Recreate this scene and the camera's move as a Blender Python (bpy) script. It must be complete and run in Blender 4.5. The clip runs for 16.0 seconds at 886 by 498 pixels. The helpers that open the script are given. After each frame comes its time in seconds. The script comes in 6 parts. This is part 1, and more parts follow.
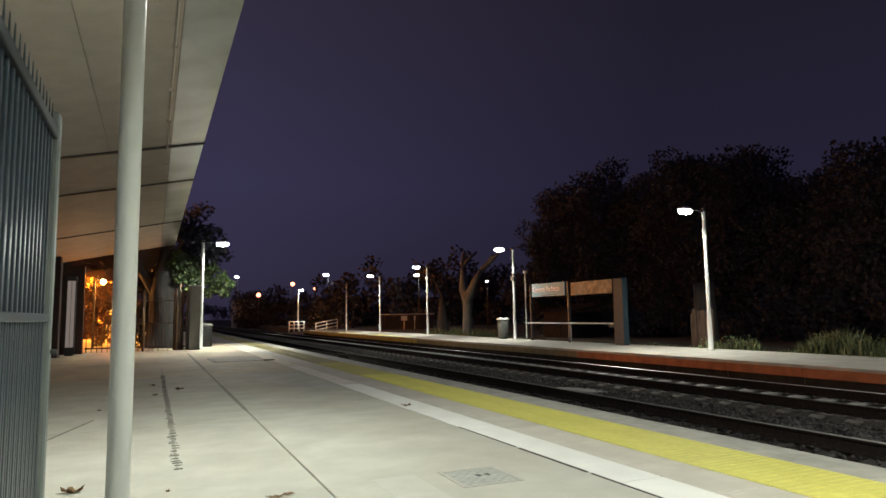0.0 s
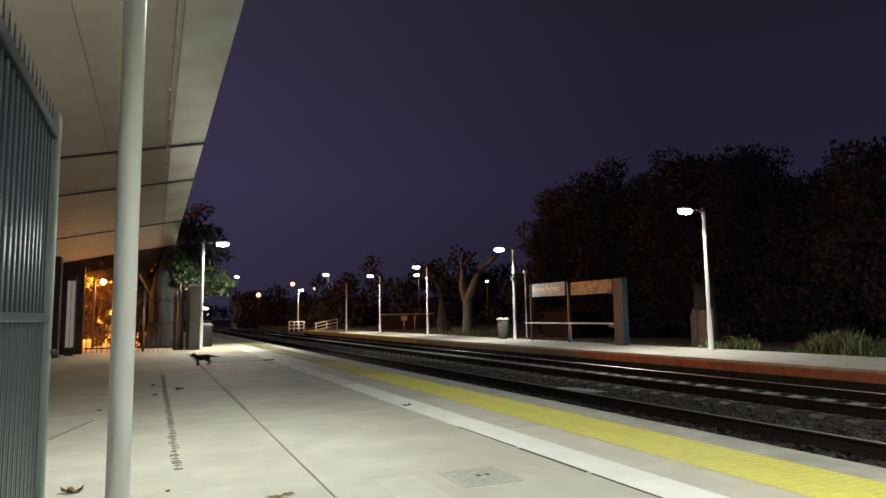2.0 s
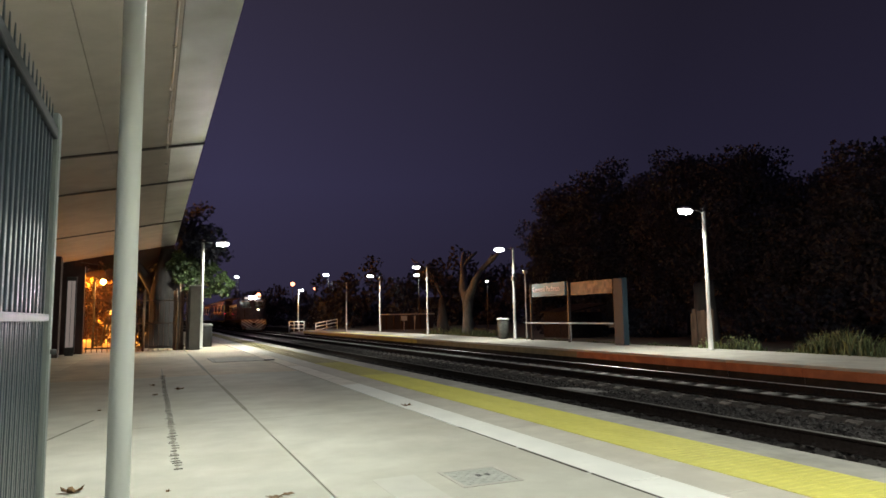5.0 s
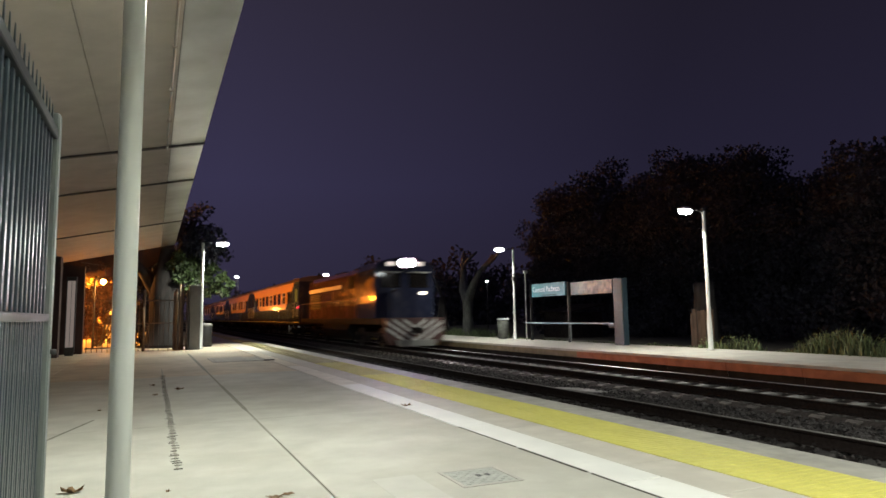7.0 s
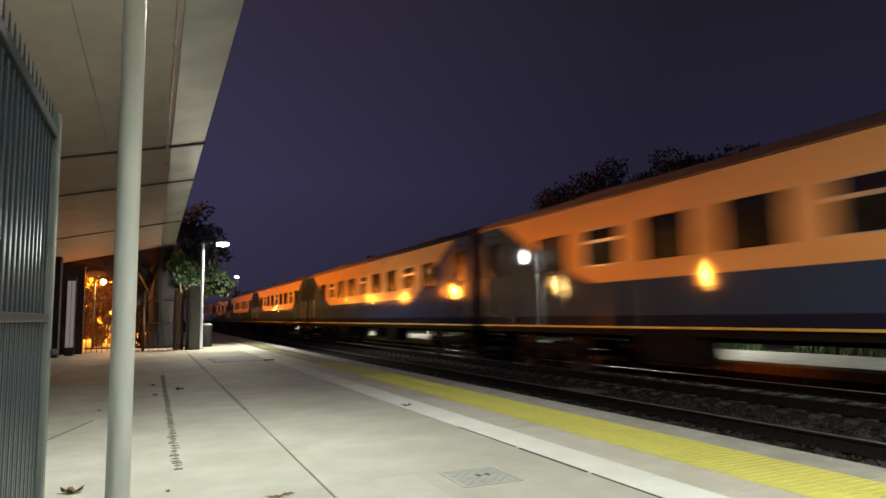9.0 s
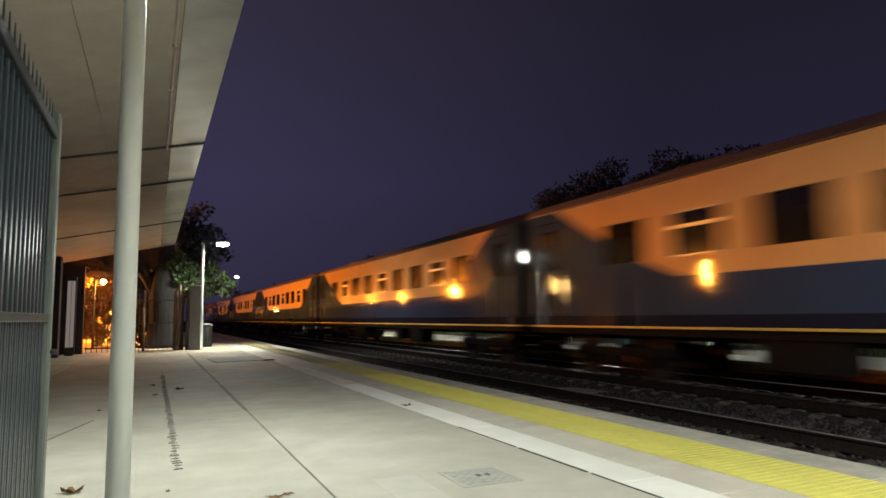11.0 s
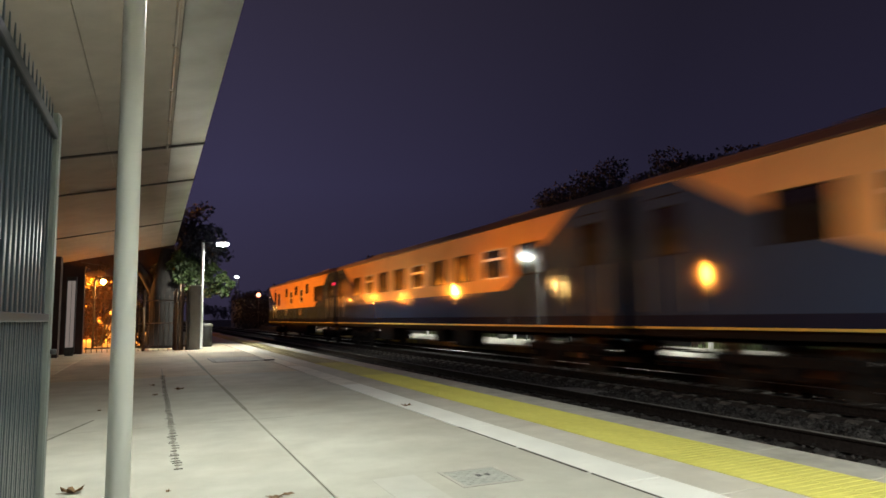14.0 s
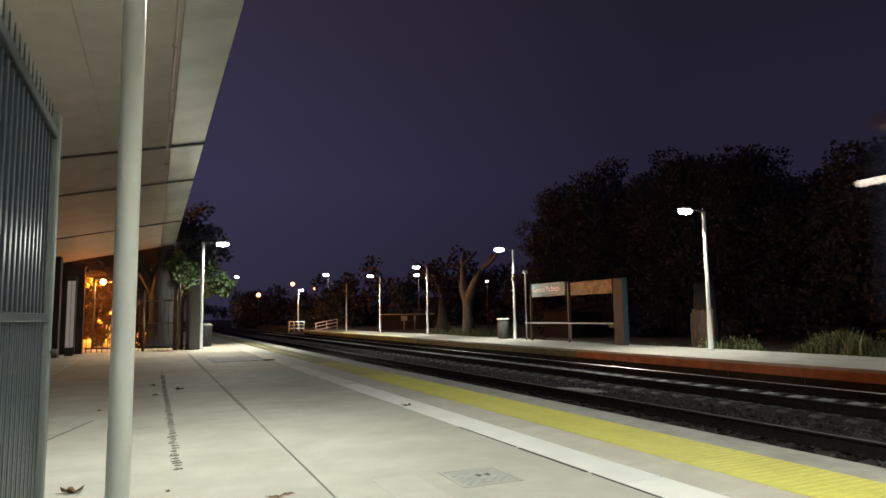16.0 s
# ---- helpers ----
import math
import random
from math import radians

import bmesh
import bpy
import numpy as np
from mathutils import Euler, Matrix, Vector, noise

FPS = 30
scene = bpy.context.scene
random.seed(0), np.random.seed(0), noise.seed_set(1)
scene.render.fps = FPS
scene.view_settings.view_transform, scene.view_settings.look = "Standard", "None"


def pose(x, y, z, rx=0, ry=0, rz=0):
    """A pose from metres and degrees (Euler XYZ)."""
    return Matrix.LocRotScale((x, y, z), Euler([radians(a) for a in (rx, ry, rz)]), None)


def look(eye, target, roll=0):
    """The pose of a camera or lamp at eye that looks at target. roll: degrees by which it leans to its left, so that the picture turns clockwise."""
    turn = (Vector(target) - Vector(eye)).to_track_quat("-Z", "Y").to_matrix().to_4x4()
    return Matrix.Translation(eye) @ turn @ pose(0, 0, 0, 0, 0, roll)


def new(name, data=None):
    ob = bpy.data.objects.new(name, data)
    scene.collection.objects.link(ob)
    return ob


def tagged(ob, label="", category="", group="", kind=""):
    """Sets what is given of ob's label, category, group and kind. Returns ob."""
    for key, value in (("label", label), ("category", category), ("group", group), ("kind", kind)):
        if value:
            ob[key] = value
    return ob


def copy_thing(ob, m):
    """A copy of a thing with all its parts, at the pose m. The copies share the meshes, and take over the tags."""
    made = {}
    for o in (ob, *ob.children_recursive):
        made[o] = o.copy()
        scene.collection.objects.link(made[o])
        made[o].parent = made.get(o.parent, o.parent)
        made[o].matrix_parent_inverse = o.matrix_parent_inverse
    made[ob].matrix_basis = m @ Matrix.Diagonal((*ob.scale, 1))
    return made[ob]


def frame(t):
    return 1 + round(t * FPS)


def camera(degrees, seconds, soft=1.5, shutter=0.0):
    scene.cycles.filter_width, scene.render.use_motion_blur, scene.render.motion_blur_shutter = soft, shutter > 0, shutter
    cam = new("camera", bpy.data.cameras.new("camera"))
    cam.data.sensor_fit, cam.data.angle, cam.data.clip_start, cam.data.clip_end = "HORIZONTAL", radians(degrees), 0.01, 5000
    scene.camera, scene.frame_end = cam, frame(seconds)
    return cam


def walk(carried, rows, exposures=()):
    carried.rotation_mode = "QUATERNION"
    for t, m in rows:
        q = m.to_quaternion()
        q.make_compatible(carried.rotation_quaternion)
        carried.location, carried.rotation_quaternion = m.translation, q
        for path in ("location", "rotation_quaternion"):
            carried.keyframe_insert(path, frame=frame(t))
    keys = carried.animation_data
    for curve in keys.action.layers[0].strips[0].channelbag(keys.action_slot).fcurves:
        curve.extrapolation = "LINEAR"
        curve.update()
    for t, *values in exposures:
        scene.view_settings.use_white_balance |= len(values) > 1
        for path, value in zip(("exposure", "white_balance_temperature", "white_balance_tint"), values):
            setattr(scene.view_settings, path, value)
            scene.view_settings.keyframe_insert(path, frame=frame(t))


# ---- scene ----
# x runs across the tracks, y along them to the far end of the station, z = 0 is the platform's surface
EYE = Vector((0.0, 0.0, 1.14))
RAIL = -0.34                      # top of the rails
YAW, PITCH = radians(24.2134), radians(5.94638)
AIM = EYE + Vector((math.sin(YAW) * math.cos(PITCH), math.cos(YAW) * math.cos(PITCH), math.sin(PITCH)))
cam = camera(69.22, 16.0, soft=1.6, shutter=0.9)
walk(cam, [(0.0, look(EYE, AIM, -0.834)), (16.0, look(EYE, AIM, -0.834))])

# ---- night sky ----
world = bpy.data.worlds.new("night_sky")
scene.world = world
world.use_nodes = True
wn, wl = world.node_tree.nodes, world.node_tree.links
wn.clear()
w_out = wn.new("ShaderNodeOutputWorld")
w_bg = wn.new("ShaderNodeBackground")
w_tc = wn.new("ShaderNodeTexCoord")
w_sep = wn.new("ShaderNodeSeparateXYZ")
w_ramp = wn.new("ShaderNodeValToRGB")
w_ramp.color_ramp.elements[0].position = 0.0
w_ramp.color_ramp.elements[0].color = (0.018, 0.0150, 0.030, 1)
w_ramp.color_ramp.elements[1].position = 0.45
w_ramp.color_ramp.elements[1].color = (0.019, 0.016, 0.030, 1)
mid = w_ramp.color_ramp.elements.new(0.2)
mid.color = (0.0235, 0.0205, 0.046, 1)
wl.new(w_tc.outputs["Generated"], w_sep.inputs[0])
wl.new(w_sep.outputs["Z"], w_ramp.inputs[0])
w_side = wn.new("ShaderNodeMapRange")
w_side.inputs["From Min"].default_value, w_side.inputs["From Max"].default_value = 0.1, 0.65
w_side.inputs["To Min"].default_value, w_side.inputs["To Max"].default_value = 1.55, 0.72
wl.new(w_sep.outputs["X"], w_side.inputs["Value"])
wl.new(w_ramp.outputs[0], w_bg.inputs[0])
wl.new(w_side.outputs[0], w_bg.inputs[1])
wl.new(w_bg.outputs[0], w_out.inputs[0])

LED = (0.98, 1.0, 0.86)
SODIUM = (1.0, 0.29, 0.022)


def area_lamp(name, x, y, z, size, watts, colour, target=None, spread=180):
    data = bpy.data.lights.new(name, "AREA")
    data.shape, data.size, data.energy, data.color, data.spread = "DISK", size, watts, colour, radians(spread)
    ob = new(name, data)
    ob.matrix_world = look((x, y, z), target or (x, y + 0.001, z - 1))
    return tagged(ob, kind="structure")


def point_lamp(name, x, y, z, radius, watts, colour):
    data = bpy.data.lights.new(name, "POINT")
    data.shadow_soft_size, data.energy, data.color = radius, watts, colour
    ob = new(name, data)
    ob.location = (x, y, z)
    return tagged(ob, kind="structure")


# ---- materials ----
def shader(name, colour, rough=0.6, metal=0.0, scale=6.0, var=0.25, bump=0.0, bump_scale=60.0, coat=0.0, stain=0.0, stain_scale=0.8,
           stain_colour=None, per_object=0.0, emit=None, power=0.0, spec=0.5, per_island=0.0, stretch=None):
    m = bpy.data.materials.new(name)
    m.use_nodes = True
    n, l = m.node_tree.nodes, m.node_tree.links
    b = n["Principled BSDF"]
    b.inputs["Roughness"].default_value, b.inputs["Metallic"].default_value = rough, metal
    b.inputs["Coat Weight"].default_value = coat
    b.inputs["Coat Roughness"].default_value = 0.05
    b.inputs["Specular IOR Level"].default_value = spec
    if emit:
        b.inputs["Emission Color"].default_value = (*emit, 1)
        b.inputs["Emission Strength"].default_value = power
    tc = n.new("ShaderNodeTexCoord")
    src = tc.outputs["Object"]
    if stretch:
        mp = n.new("ShaderNodeMapping")
        mp.inputs["Scale"].default_value = stretch
        l.new(src, mp.inputs["Vector"])
        src = mp.outputs[0]
    tex = n.new("ShaderNodeTexNoise")
    tex.inputs["Scale"].default_value, tex.inputs["Detail"].default_value = scale, 6
    l.new(src, tex.inputs["Vector"])
    ramp = n.new("ShaderNodeValToRGB")
    ramp.color_ramp.elements[0].position, ramp.color_ramp.elements[1].position = 0.3, 0.7
    lo, hi = 1 - var, 1 + var * 0.6
    ramp.color_ramp.elements[0].color = (*[min(1, c * lo) for c in colour], 1)
    ramp.color_ramp.elements[1].color = (*[min(1, c * hi) for c in colour], 1)
    l.new(tex.outputs["Fac"], ramp.inputs[0])
    col = ramp.outputs[0]
    if stain:
        t2 = n.new("ShaderNodeTexNoise")
        t2.inputs["Scale"].default_value, t2.inputs["Detail"].default_value = stain_scale, 8
        t2.inputs["Roughness"].default_value = 0.65
        l.new(src, t2.inputs["Vector"])
        r2 = n.new("ShaderNodeValToRGB")
        r2.color_ramp.elements[0].position, r2.color_ramp.elements[1].position = 0.45, 0.72
        r2.color_ramp.elements[0].color, r2.color_ramp.elements[1].color = (0, 0, 0, 1), (stain, stain, stain, 1)
        l.new(t2.outputs["Fac"], r2.inputs[0])
        mx = n.new("ShaderNodeMix")
        mx.data_type = "RGBA"
        l.new(r2.outputs[0], mx.inputs["Factor"])
        l.new(col, mx.inputs["A"])
        mx.inputs["B"].default_value = (*(stain_colour or [c * 0.45 for c in colour]), 1)
        col = mx.outputs["Result"]
    if per_object or per_island:
        oi = n.new("ShaderNodeObjectInfo" if per_object else "ShaderNodeNewGeometry")
        amount = per_object or per_island
        mr = n.new("ShaderNodeMapRange")
        mr.inputs["To Min"].default_value, mr.inputs["To Max"].default_value = 1 - amount, 1 + amount * 0.7
        l.new(oi.outputs["Random" if per_object else "Random Per Island"], mr.inputs["Value"])
        hsv = n.new("ShaderNodeHueSaturation")
        l.new(mr.outputs[0], hsv.inputs["Value"])
        l.new(col, hsv.inputs["Color"])
        col = hsv.outputs[0]
    l.new(col, b.inputs["Base Color"])
    if bump:
        t3 = n.new("ShaderNodeTexNoise")
        t3.inputs["Scale"].default_value, t3.inputs["Detail"].default_value = bump_scale, 5
        l.new(src, t3.inputs["Vector"])
        bp = n.new("ShaderNodeBump")
        bp.inputs["Strength"].default_value, bp.inputs["Distance"].default_value = bump, 0.01
        l.new(t3.outputs["Fac"], bp.inputs["Height"])
        l.new(bp.outputs[0], b.inputs["Normal"])
    return m


def glow(name, colour, power):
    m = bpy.data.materials.new(name)
    m.use_nodes = True
    n, l = m.node_tree.nodes, m.node_tree.links
    n.clear()
    o, e = n.new("ShaderNodeOutputMaterial"), n.new("ShaderNodeEmission")
    e.inputs[0].default_value, e.inputs[1].default_value = (*colour, 1), power
    l.new(e.outputs[0], o.inputs[0])
    return m


M_CONC = shader("platform_concrete", (0.47, 0.47, 0.42), 0.72, scale=2.2, var=0.14, bump=0.3, bump_scale=90, stain=0.75, stain_scale=0.5, stain_colour=(0.335, 0.315, 0.26), per_object=0.03)
M_COPING = shader("coping_concrete", (0.45, 0.44, 0.40), 0.8, scale=5, var=0.16, bump=0.4, bump_scale=80, stain=0.5, stain_scale=3, per_object=0.08)
M_GREYSLAB = shader("pale_grey_slab", (0.55, 0.53, 0.47), 0.78, scale=4, var=0.10, bump=0.3, bump_scale=80, stain=0.35, stain_scale=1.6, stain_colour=(0.40, 0.37, 0.31), per_object=0.05)
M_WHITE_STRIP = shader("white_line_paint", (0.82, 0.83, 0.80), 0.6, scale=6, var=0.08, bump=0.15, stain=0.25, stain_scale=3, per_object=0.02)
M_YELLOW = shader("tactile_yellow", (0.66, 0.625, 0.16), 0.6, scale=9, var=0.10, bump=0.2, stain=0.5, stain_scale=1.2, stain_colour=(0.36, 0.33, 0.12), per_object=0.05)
# these five carry the dimmer light further down the platform in their colour
M_WHITE_MID = shader("half_dim_white_line_paint", (0.74, 0.71, 0.64), 0.65, scale=6, var=0.12, stain=0.4, stain_scale=2.5, per_object=0.04)
M_WHITE_DIM = shader("dim_white_line_paint", (0.66, 0.60, 0.49), 0.7, scale=6, var=0.15, stain=0.5, stain_scale=2, per_object=0.05)
M_CONC_BROWN = shader("dim_platform_concrete", (0.52, 0.45, 0.34), 0.75, scale=2.2, var=0.16, bump=0.3, bump_scale=90, stain=0.75, stain_scale=0.5, stain_colour=(0.31, 0.27, 0.205))
M_YELLOW_MID = shader("half_dim_tactile_yellow", (0.54, 0.50, 0.175), 0.65, scale=9, var=0.14, bump=0.2, stain=0.55, stain_scale=1.2, stain_colour=(0.34, 0.30, 0.14), per_object=0.08)
M_YELLOW_DIM = shader("dim_tactile_yellow", (0.41, 0.365, 0.21), 0.7, scale=9, var=0.15, bump=0.2, stain=0.55, stain_scale=1.2, stain_colour=(0.26, 0.22, 0.12), per_object=0.12)
M_GROOVE = shader("joint_filler_dark", (0.15, 0.14, 0.115), 0.9, scale=30, var=0.4)
M_FARTOP = shader("far_platform_top", (0.38, 0.37, 0.33), 0.8, scale=2, var=0.15, bump=0.3, stain=0.3, stain_scale=1.2)
M_FARFOOT = shader("dark_platform_foot", (0.035, 0.027, 0.024), 0.9, spec=0.1, scale=4, var=0.4, stain=0.5, stain_scale=1.5)
M_FARFACE_YELLOW = shader("far_platform_yellow_face", (0.40, 0.31, 0.075), 0.8, scale=4, var=0.25, stain=0.4, stain_scale=1.5)
M_FARFACE = shader("far_platform_orange_paint", (0.33, 0.125, 0.06), 0.8, scale=4, var=0.25, bump=0.3, stain=0.5, stain_scale=1.5)
M_FARFACE_Y = shader("far_platform_ochre_face", (0.19, 0.15, 0.075), 0.8, scale=4, var=0.25, bump=0.3, stain=0.4, stain_scale=1.5)
M_BALLAST = shader("ballast_bed", (0.042, 0.035, 0.033), 0.95, spec=0.1, scale=14, var=0.55, bump=1.0, bump_scale=22)
M_STONE = shader("ballast_stone", (0.062, 0.057, 0.057), 0.85, spec=0.2, scale=12, var=0.3, per_island=0.75)
M_SLEEPER_DARK = shader("dark_sleeper", (0.060, 0.056, 0.053), 0.85, scale=8, var=0.35, bump=0.3, per_object=0.2, stain=0.4, stain_scale=5)
M_SLEEPER = shader("concrete_sleeper", (0.215, 0.207, 0.20), 0.85, scale=8, var=0.25, bump=0.3, per_object=0.12, stain=0.4, stain_scale=5)
M_RAIL = shader("rusty_rail", (0.022, 0.017, 0.016), 0.9, spec=0.05, scale=20, var=0.4)
# three rail head colours, by how much lamp glint each rail shows
M_RAILTOP_DULL = shader("glintless_rail_head", (0.050, 0.042, 0.038), 0.7, scale=20, var=0.3)
M_RAILTOP_SEMI = shader("half_glint_rail_head", (0.20, 0.19, 0.18), 0.5, metal=0.5, scale=20, var=0.2)
M_RAILTOP = shader("glint_rail_head", (0.62, 0.60, 0.59), 0.42, metal=0.85, scale=20, var=0.15)
M_SOIL = shader("dark_soil", (0.055, 0.05, 0.038), 0.95, scale=2, var=0.4, bump=0.6, bump_scale=10)
M_LAMPPOST = shader("white_lamp_post_paint", (0.38, 0.39, 0.38), 0.45, scale=5, var=0.08, stain=0.2, stain_scale=4, stretch=(1, 1, 0.2))
M_POLE = shader("white_painted_pole", (0.78, 0.82, 0.81), 0.42, scale=5, var=0.05, stain=0.12, stain_scale=6, stretch=(1, 1, 0.2))
M_GALV = shader("galvanised_steel", (0.52, 0.53, 0.53), 0.45, metal=0.35, scale=15, var=0.15)
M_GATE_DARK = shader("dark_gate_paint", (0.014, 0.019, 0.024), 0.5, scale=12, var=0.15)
M_GATE = shader("grey_blue_gate_paint", (0.048, 0.068, 0.085), 0.34, scale=12, var=0.12, stain=0.2, stain_scale=8, per_object=0.06)
M_GATEPOST = shader("grey_gate_post_paint", (0.19, 0.22, 0.215), 0.45, scale=8, var=0.1, stain=0.15, stain_scale=6)
M_SOFFIT = shader("grey_soffit_panel", (0.50, 0.46, 0.42), 0.7, scale=2.5, var=0.1, stain=0.25, stain_scale=1.1)
M_EDGEPANEL = shader("canopy_edge_metal_panel", (0.60, 0.62, 0.63), 0.30, metal=0.45, scale=1.2, var=0.25, bump=0.3, bump_scale=1.5)
M_DARKSTEEL = shader("dark_steel", (0.045, 0.043, 0.045), 0.55, scale=12, var=0.3)
M_FENCE = shader("dark_brown_fence_paint", (0.13, 0.088, 0.068), 0.55, scale=12, var=0.3)
M_WALL = shader("dark_red_wall", (0.06, 0.033, 0.031), 0.8, scale=3, var=0.25, bump=0.3, stain=0.4)
M_HUT = shader("dark_hut_brick", (0.026, 0.021, 0.021), 0.95, spec=0.05, scale=9, var=0.4, bump=0.3)
M_PLASTER = shader("plaster_wall", (0.3, 0.27, 0.23), 0.85, scale=2, var=0.2, bump=0.3, stain=0.4)
M_BARK_DARK = shader("dark_tree_bark", (0.024, 0.021, 0.021), 0.95, scale=10, var=0.45, bump=1.0, bump_scale=14, stretch=(1, 1, 0.2))
M_BARK = shader("tree_bark", (0.100, 0.106, 0.106), 0.95, scale=10, var=0.45, bump=1.0, bump_scale=18, stretch=(1, 1, 0.3))
M_LEAF = shader("green_leaves", (0.040, 0.066, 0.020), 0.6, scale=3, var=0.3, per_island=0.5)
M_LEAF_DARK = shader("dark_leaves", (0.056, 0.058, 0.070), 1.0, spec=0.0, scale=3, var=0.2, per_island=0.25)
M_LEAF_OCHRE = shader("autumn_leaves", (0.10, 0.055, 0.04), 0.7, scale=3, var=0.3, per_island=0.5)
# brightened so that the added trees show in the train's reflection
M_LEAF_GOLD = shader("brightened_gold_leaves", (0.34, 0.25, 0.11), 0.6, scale=3, var=0.3, per_island=0.5)
M_GRASS = shader("weeds", (0.12, 0.155, 0.07), 0.75, scale=3, var=0.35, per_island=0.55)
M_LEAFDRY = shader("dry_leaf", (0.16, 0.09, 0.035), 0.8, scale=20, var=0.4)
M_BIN = shader("grey_bin", (0.22, 0.22, 0.21), 0.6, scale=9, var=0.2)
M_BINGREY = shader("stained_bin_grey", (0.10, 0.105, 0.10), 0.75, scale=6, var=0.5, stain=0.6, stain_scale=7)
M_BINDARK = shader("black_bin", (0.014, 0.014, 0.015), 0.55, scale=9, var=0.2)
M_SIGNPILLAR = shader("grey_sign_pillar_paint", (0.017, 0.036, 0.052), 0.6, scale=6, var=0.12, stain=0.2)
M_PILLAR = shader("grey_pillar_paint", (0.19, 0.19, 0.20), 0.6, scale=6, var=0.12, stain=0.2)
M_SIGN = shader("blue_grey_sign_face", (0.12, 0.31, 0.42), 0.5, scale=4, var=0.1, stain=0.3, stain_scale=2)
M_SIGNWORN = shader("worn_poster_face", (0.055, 0.085, 0.10), 0.5, scale=1.6, var=0.75, stain=0.6, stain_scale=2.5, stain_colour=(0.30, 0.29, 0.28))
M_INK = shader("dark_ink", (0.03, 0.04, 0.06), 0.6, var=0.1)
M_TIMBER = shader("weathered_timber", (0.22, 0.15, 0.10), 0.85, scale=9, var=0.35, stretch=(1, 1, 0.2))
M_TIMBER_DARK = shader("dark_weathered_timber", (0.085, 0.062, 0.048), 0.9, scale=9, var=0.4, stretch=(1, 1, 0.2), spec=0.1)
M_LEDGLOW = glow("led_lens_glow", (0.93, 1.0, 0.97), 32.0)
M_SODNEAR = glow("near_sodium_glow", (1.0, 0.44, 0.12), 260.0)
M_SODGLOW = glow("sodium_lens_glow", (1.0, 0.46, 0.09), 420.0)
M_SODFAR = glow("distant_sodium_glow", (1.0, 0.33, 0.18), 5.0)
M_BOXGLOW = glow("light_box_face", (1.0, 0.82, 0.72), 0.19)
M_HEADGLOW = glow("headlight_glow", (1.0, 0.86, 0.92), 2600.0)
M_BOARD = glow("number_board_glow", (1.0, 0.88, 0.80), 0.8)
M_TAILGLOW = glow("tail_lamp_glow", (1.0, 0.86, 0.70), 6.0)
M_REDGLOW = glow("red_marker_glow", (1.0, 0.03, 0.10), 3.0)
M_ROOMGLOW = glow("reflected_window_glow", (1.0, 0.58, 0.22), 20.0)
M_BARGLOW = glow("reflected_barred_glow", (1.0, 0.60, 0.18), 34.0)
M_GREENGLOW = glow("green_marker_glow", (0.0, 0.9, 0.35), 2.0)
M_DOORGLOW = glow("lit_door_window", (0.85, 0.62, 0.12), 0.25)
# train
M_COACH_ROOF = shader("coach_roof_brown", (0.11, 0.078, 0.062), 0.6, scale=2, var=0.2, stain=0.3)
M_COACH_DARK = shader("underframe_black", (0.014, 0.012, 0.012), 0.9, scale=6, var=0.4, spec=0.08)
M_WHEEL = shader("wheel_steel", (0.035, 0.03, 0.028), 0.75, metal=0.2, spec=0.1, scale=6, var=0.3)
M_SILL = shader("yellow_sill_line", (0.60, 0.50, 0.12), 0.5, scale=4, var=0.08)
M_PANE = shader("tinted_glass", (0.012, 0.010, 0.010), 0.08, scale=2, var=0.2, spec=0.6)
M_FRAME = shader("window_frame_aluminium", (0.45, 0.44, 0.42), 0.4, metal=0.4, scale=6, var=0.1)
M_LOCO = shader("locomotive_dark_blue", (0.019, 0.023, 0.048), 0.4, scale=2, var=0.3, coat=0.6, spec=0.0, stain=0.3, stain_scale=2, stain_colour=(0.06, 0.045, 0.035), bump=0.12, bump_scale=2.2)
M_LOCO_HOOD = shader("locomotive_hood_maroon", (0.072, 0.038, 0.032), 0.45, scale=2, var=0.3, coat=1.0, spec=0.0, stain=0.4, stain_scale=2.5, stain_colour=(0.042, 0.027, 0.023), bump=0.05, bump_scale=1.6)
for m in (M_LOCO, M_LOCO_HOOD):
    m.node_tree.nodes["Principled BSDF"].inputs["Coat IOR"].default_value = 1.8
M_BARPAINT = shader("pale_blue_bar_paint", (0.36, 0.48, 0.58), 0.5, scale=5, var=0.1)
M_LETTER = shader("white_letter_paint", (0.70, 0.85, 0.95), 0.4, var=0.03)
M_STRIPE_DIRTY = shader("dirty_chevron_paint", (0.50, 0.49, 0.48), 0.6, scale=5, var=0.3, stain=0.5, stain_scale=4)
M_STRIPE_R = shader("dark_red_stripe_paint", (0.06, 0.022, 0.020), 0.5, scale=5, var=0.2)
M_CAT = shader("dark_tabby_fur", (0.028, 0.022, 0.019), 0.9, scale=25, var=0.5, bump=0.5, bump_scale=80)


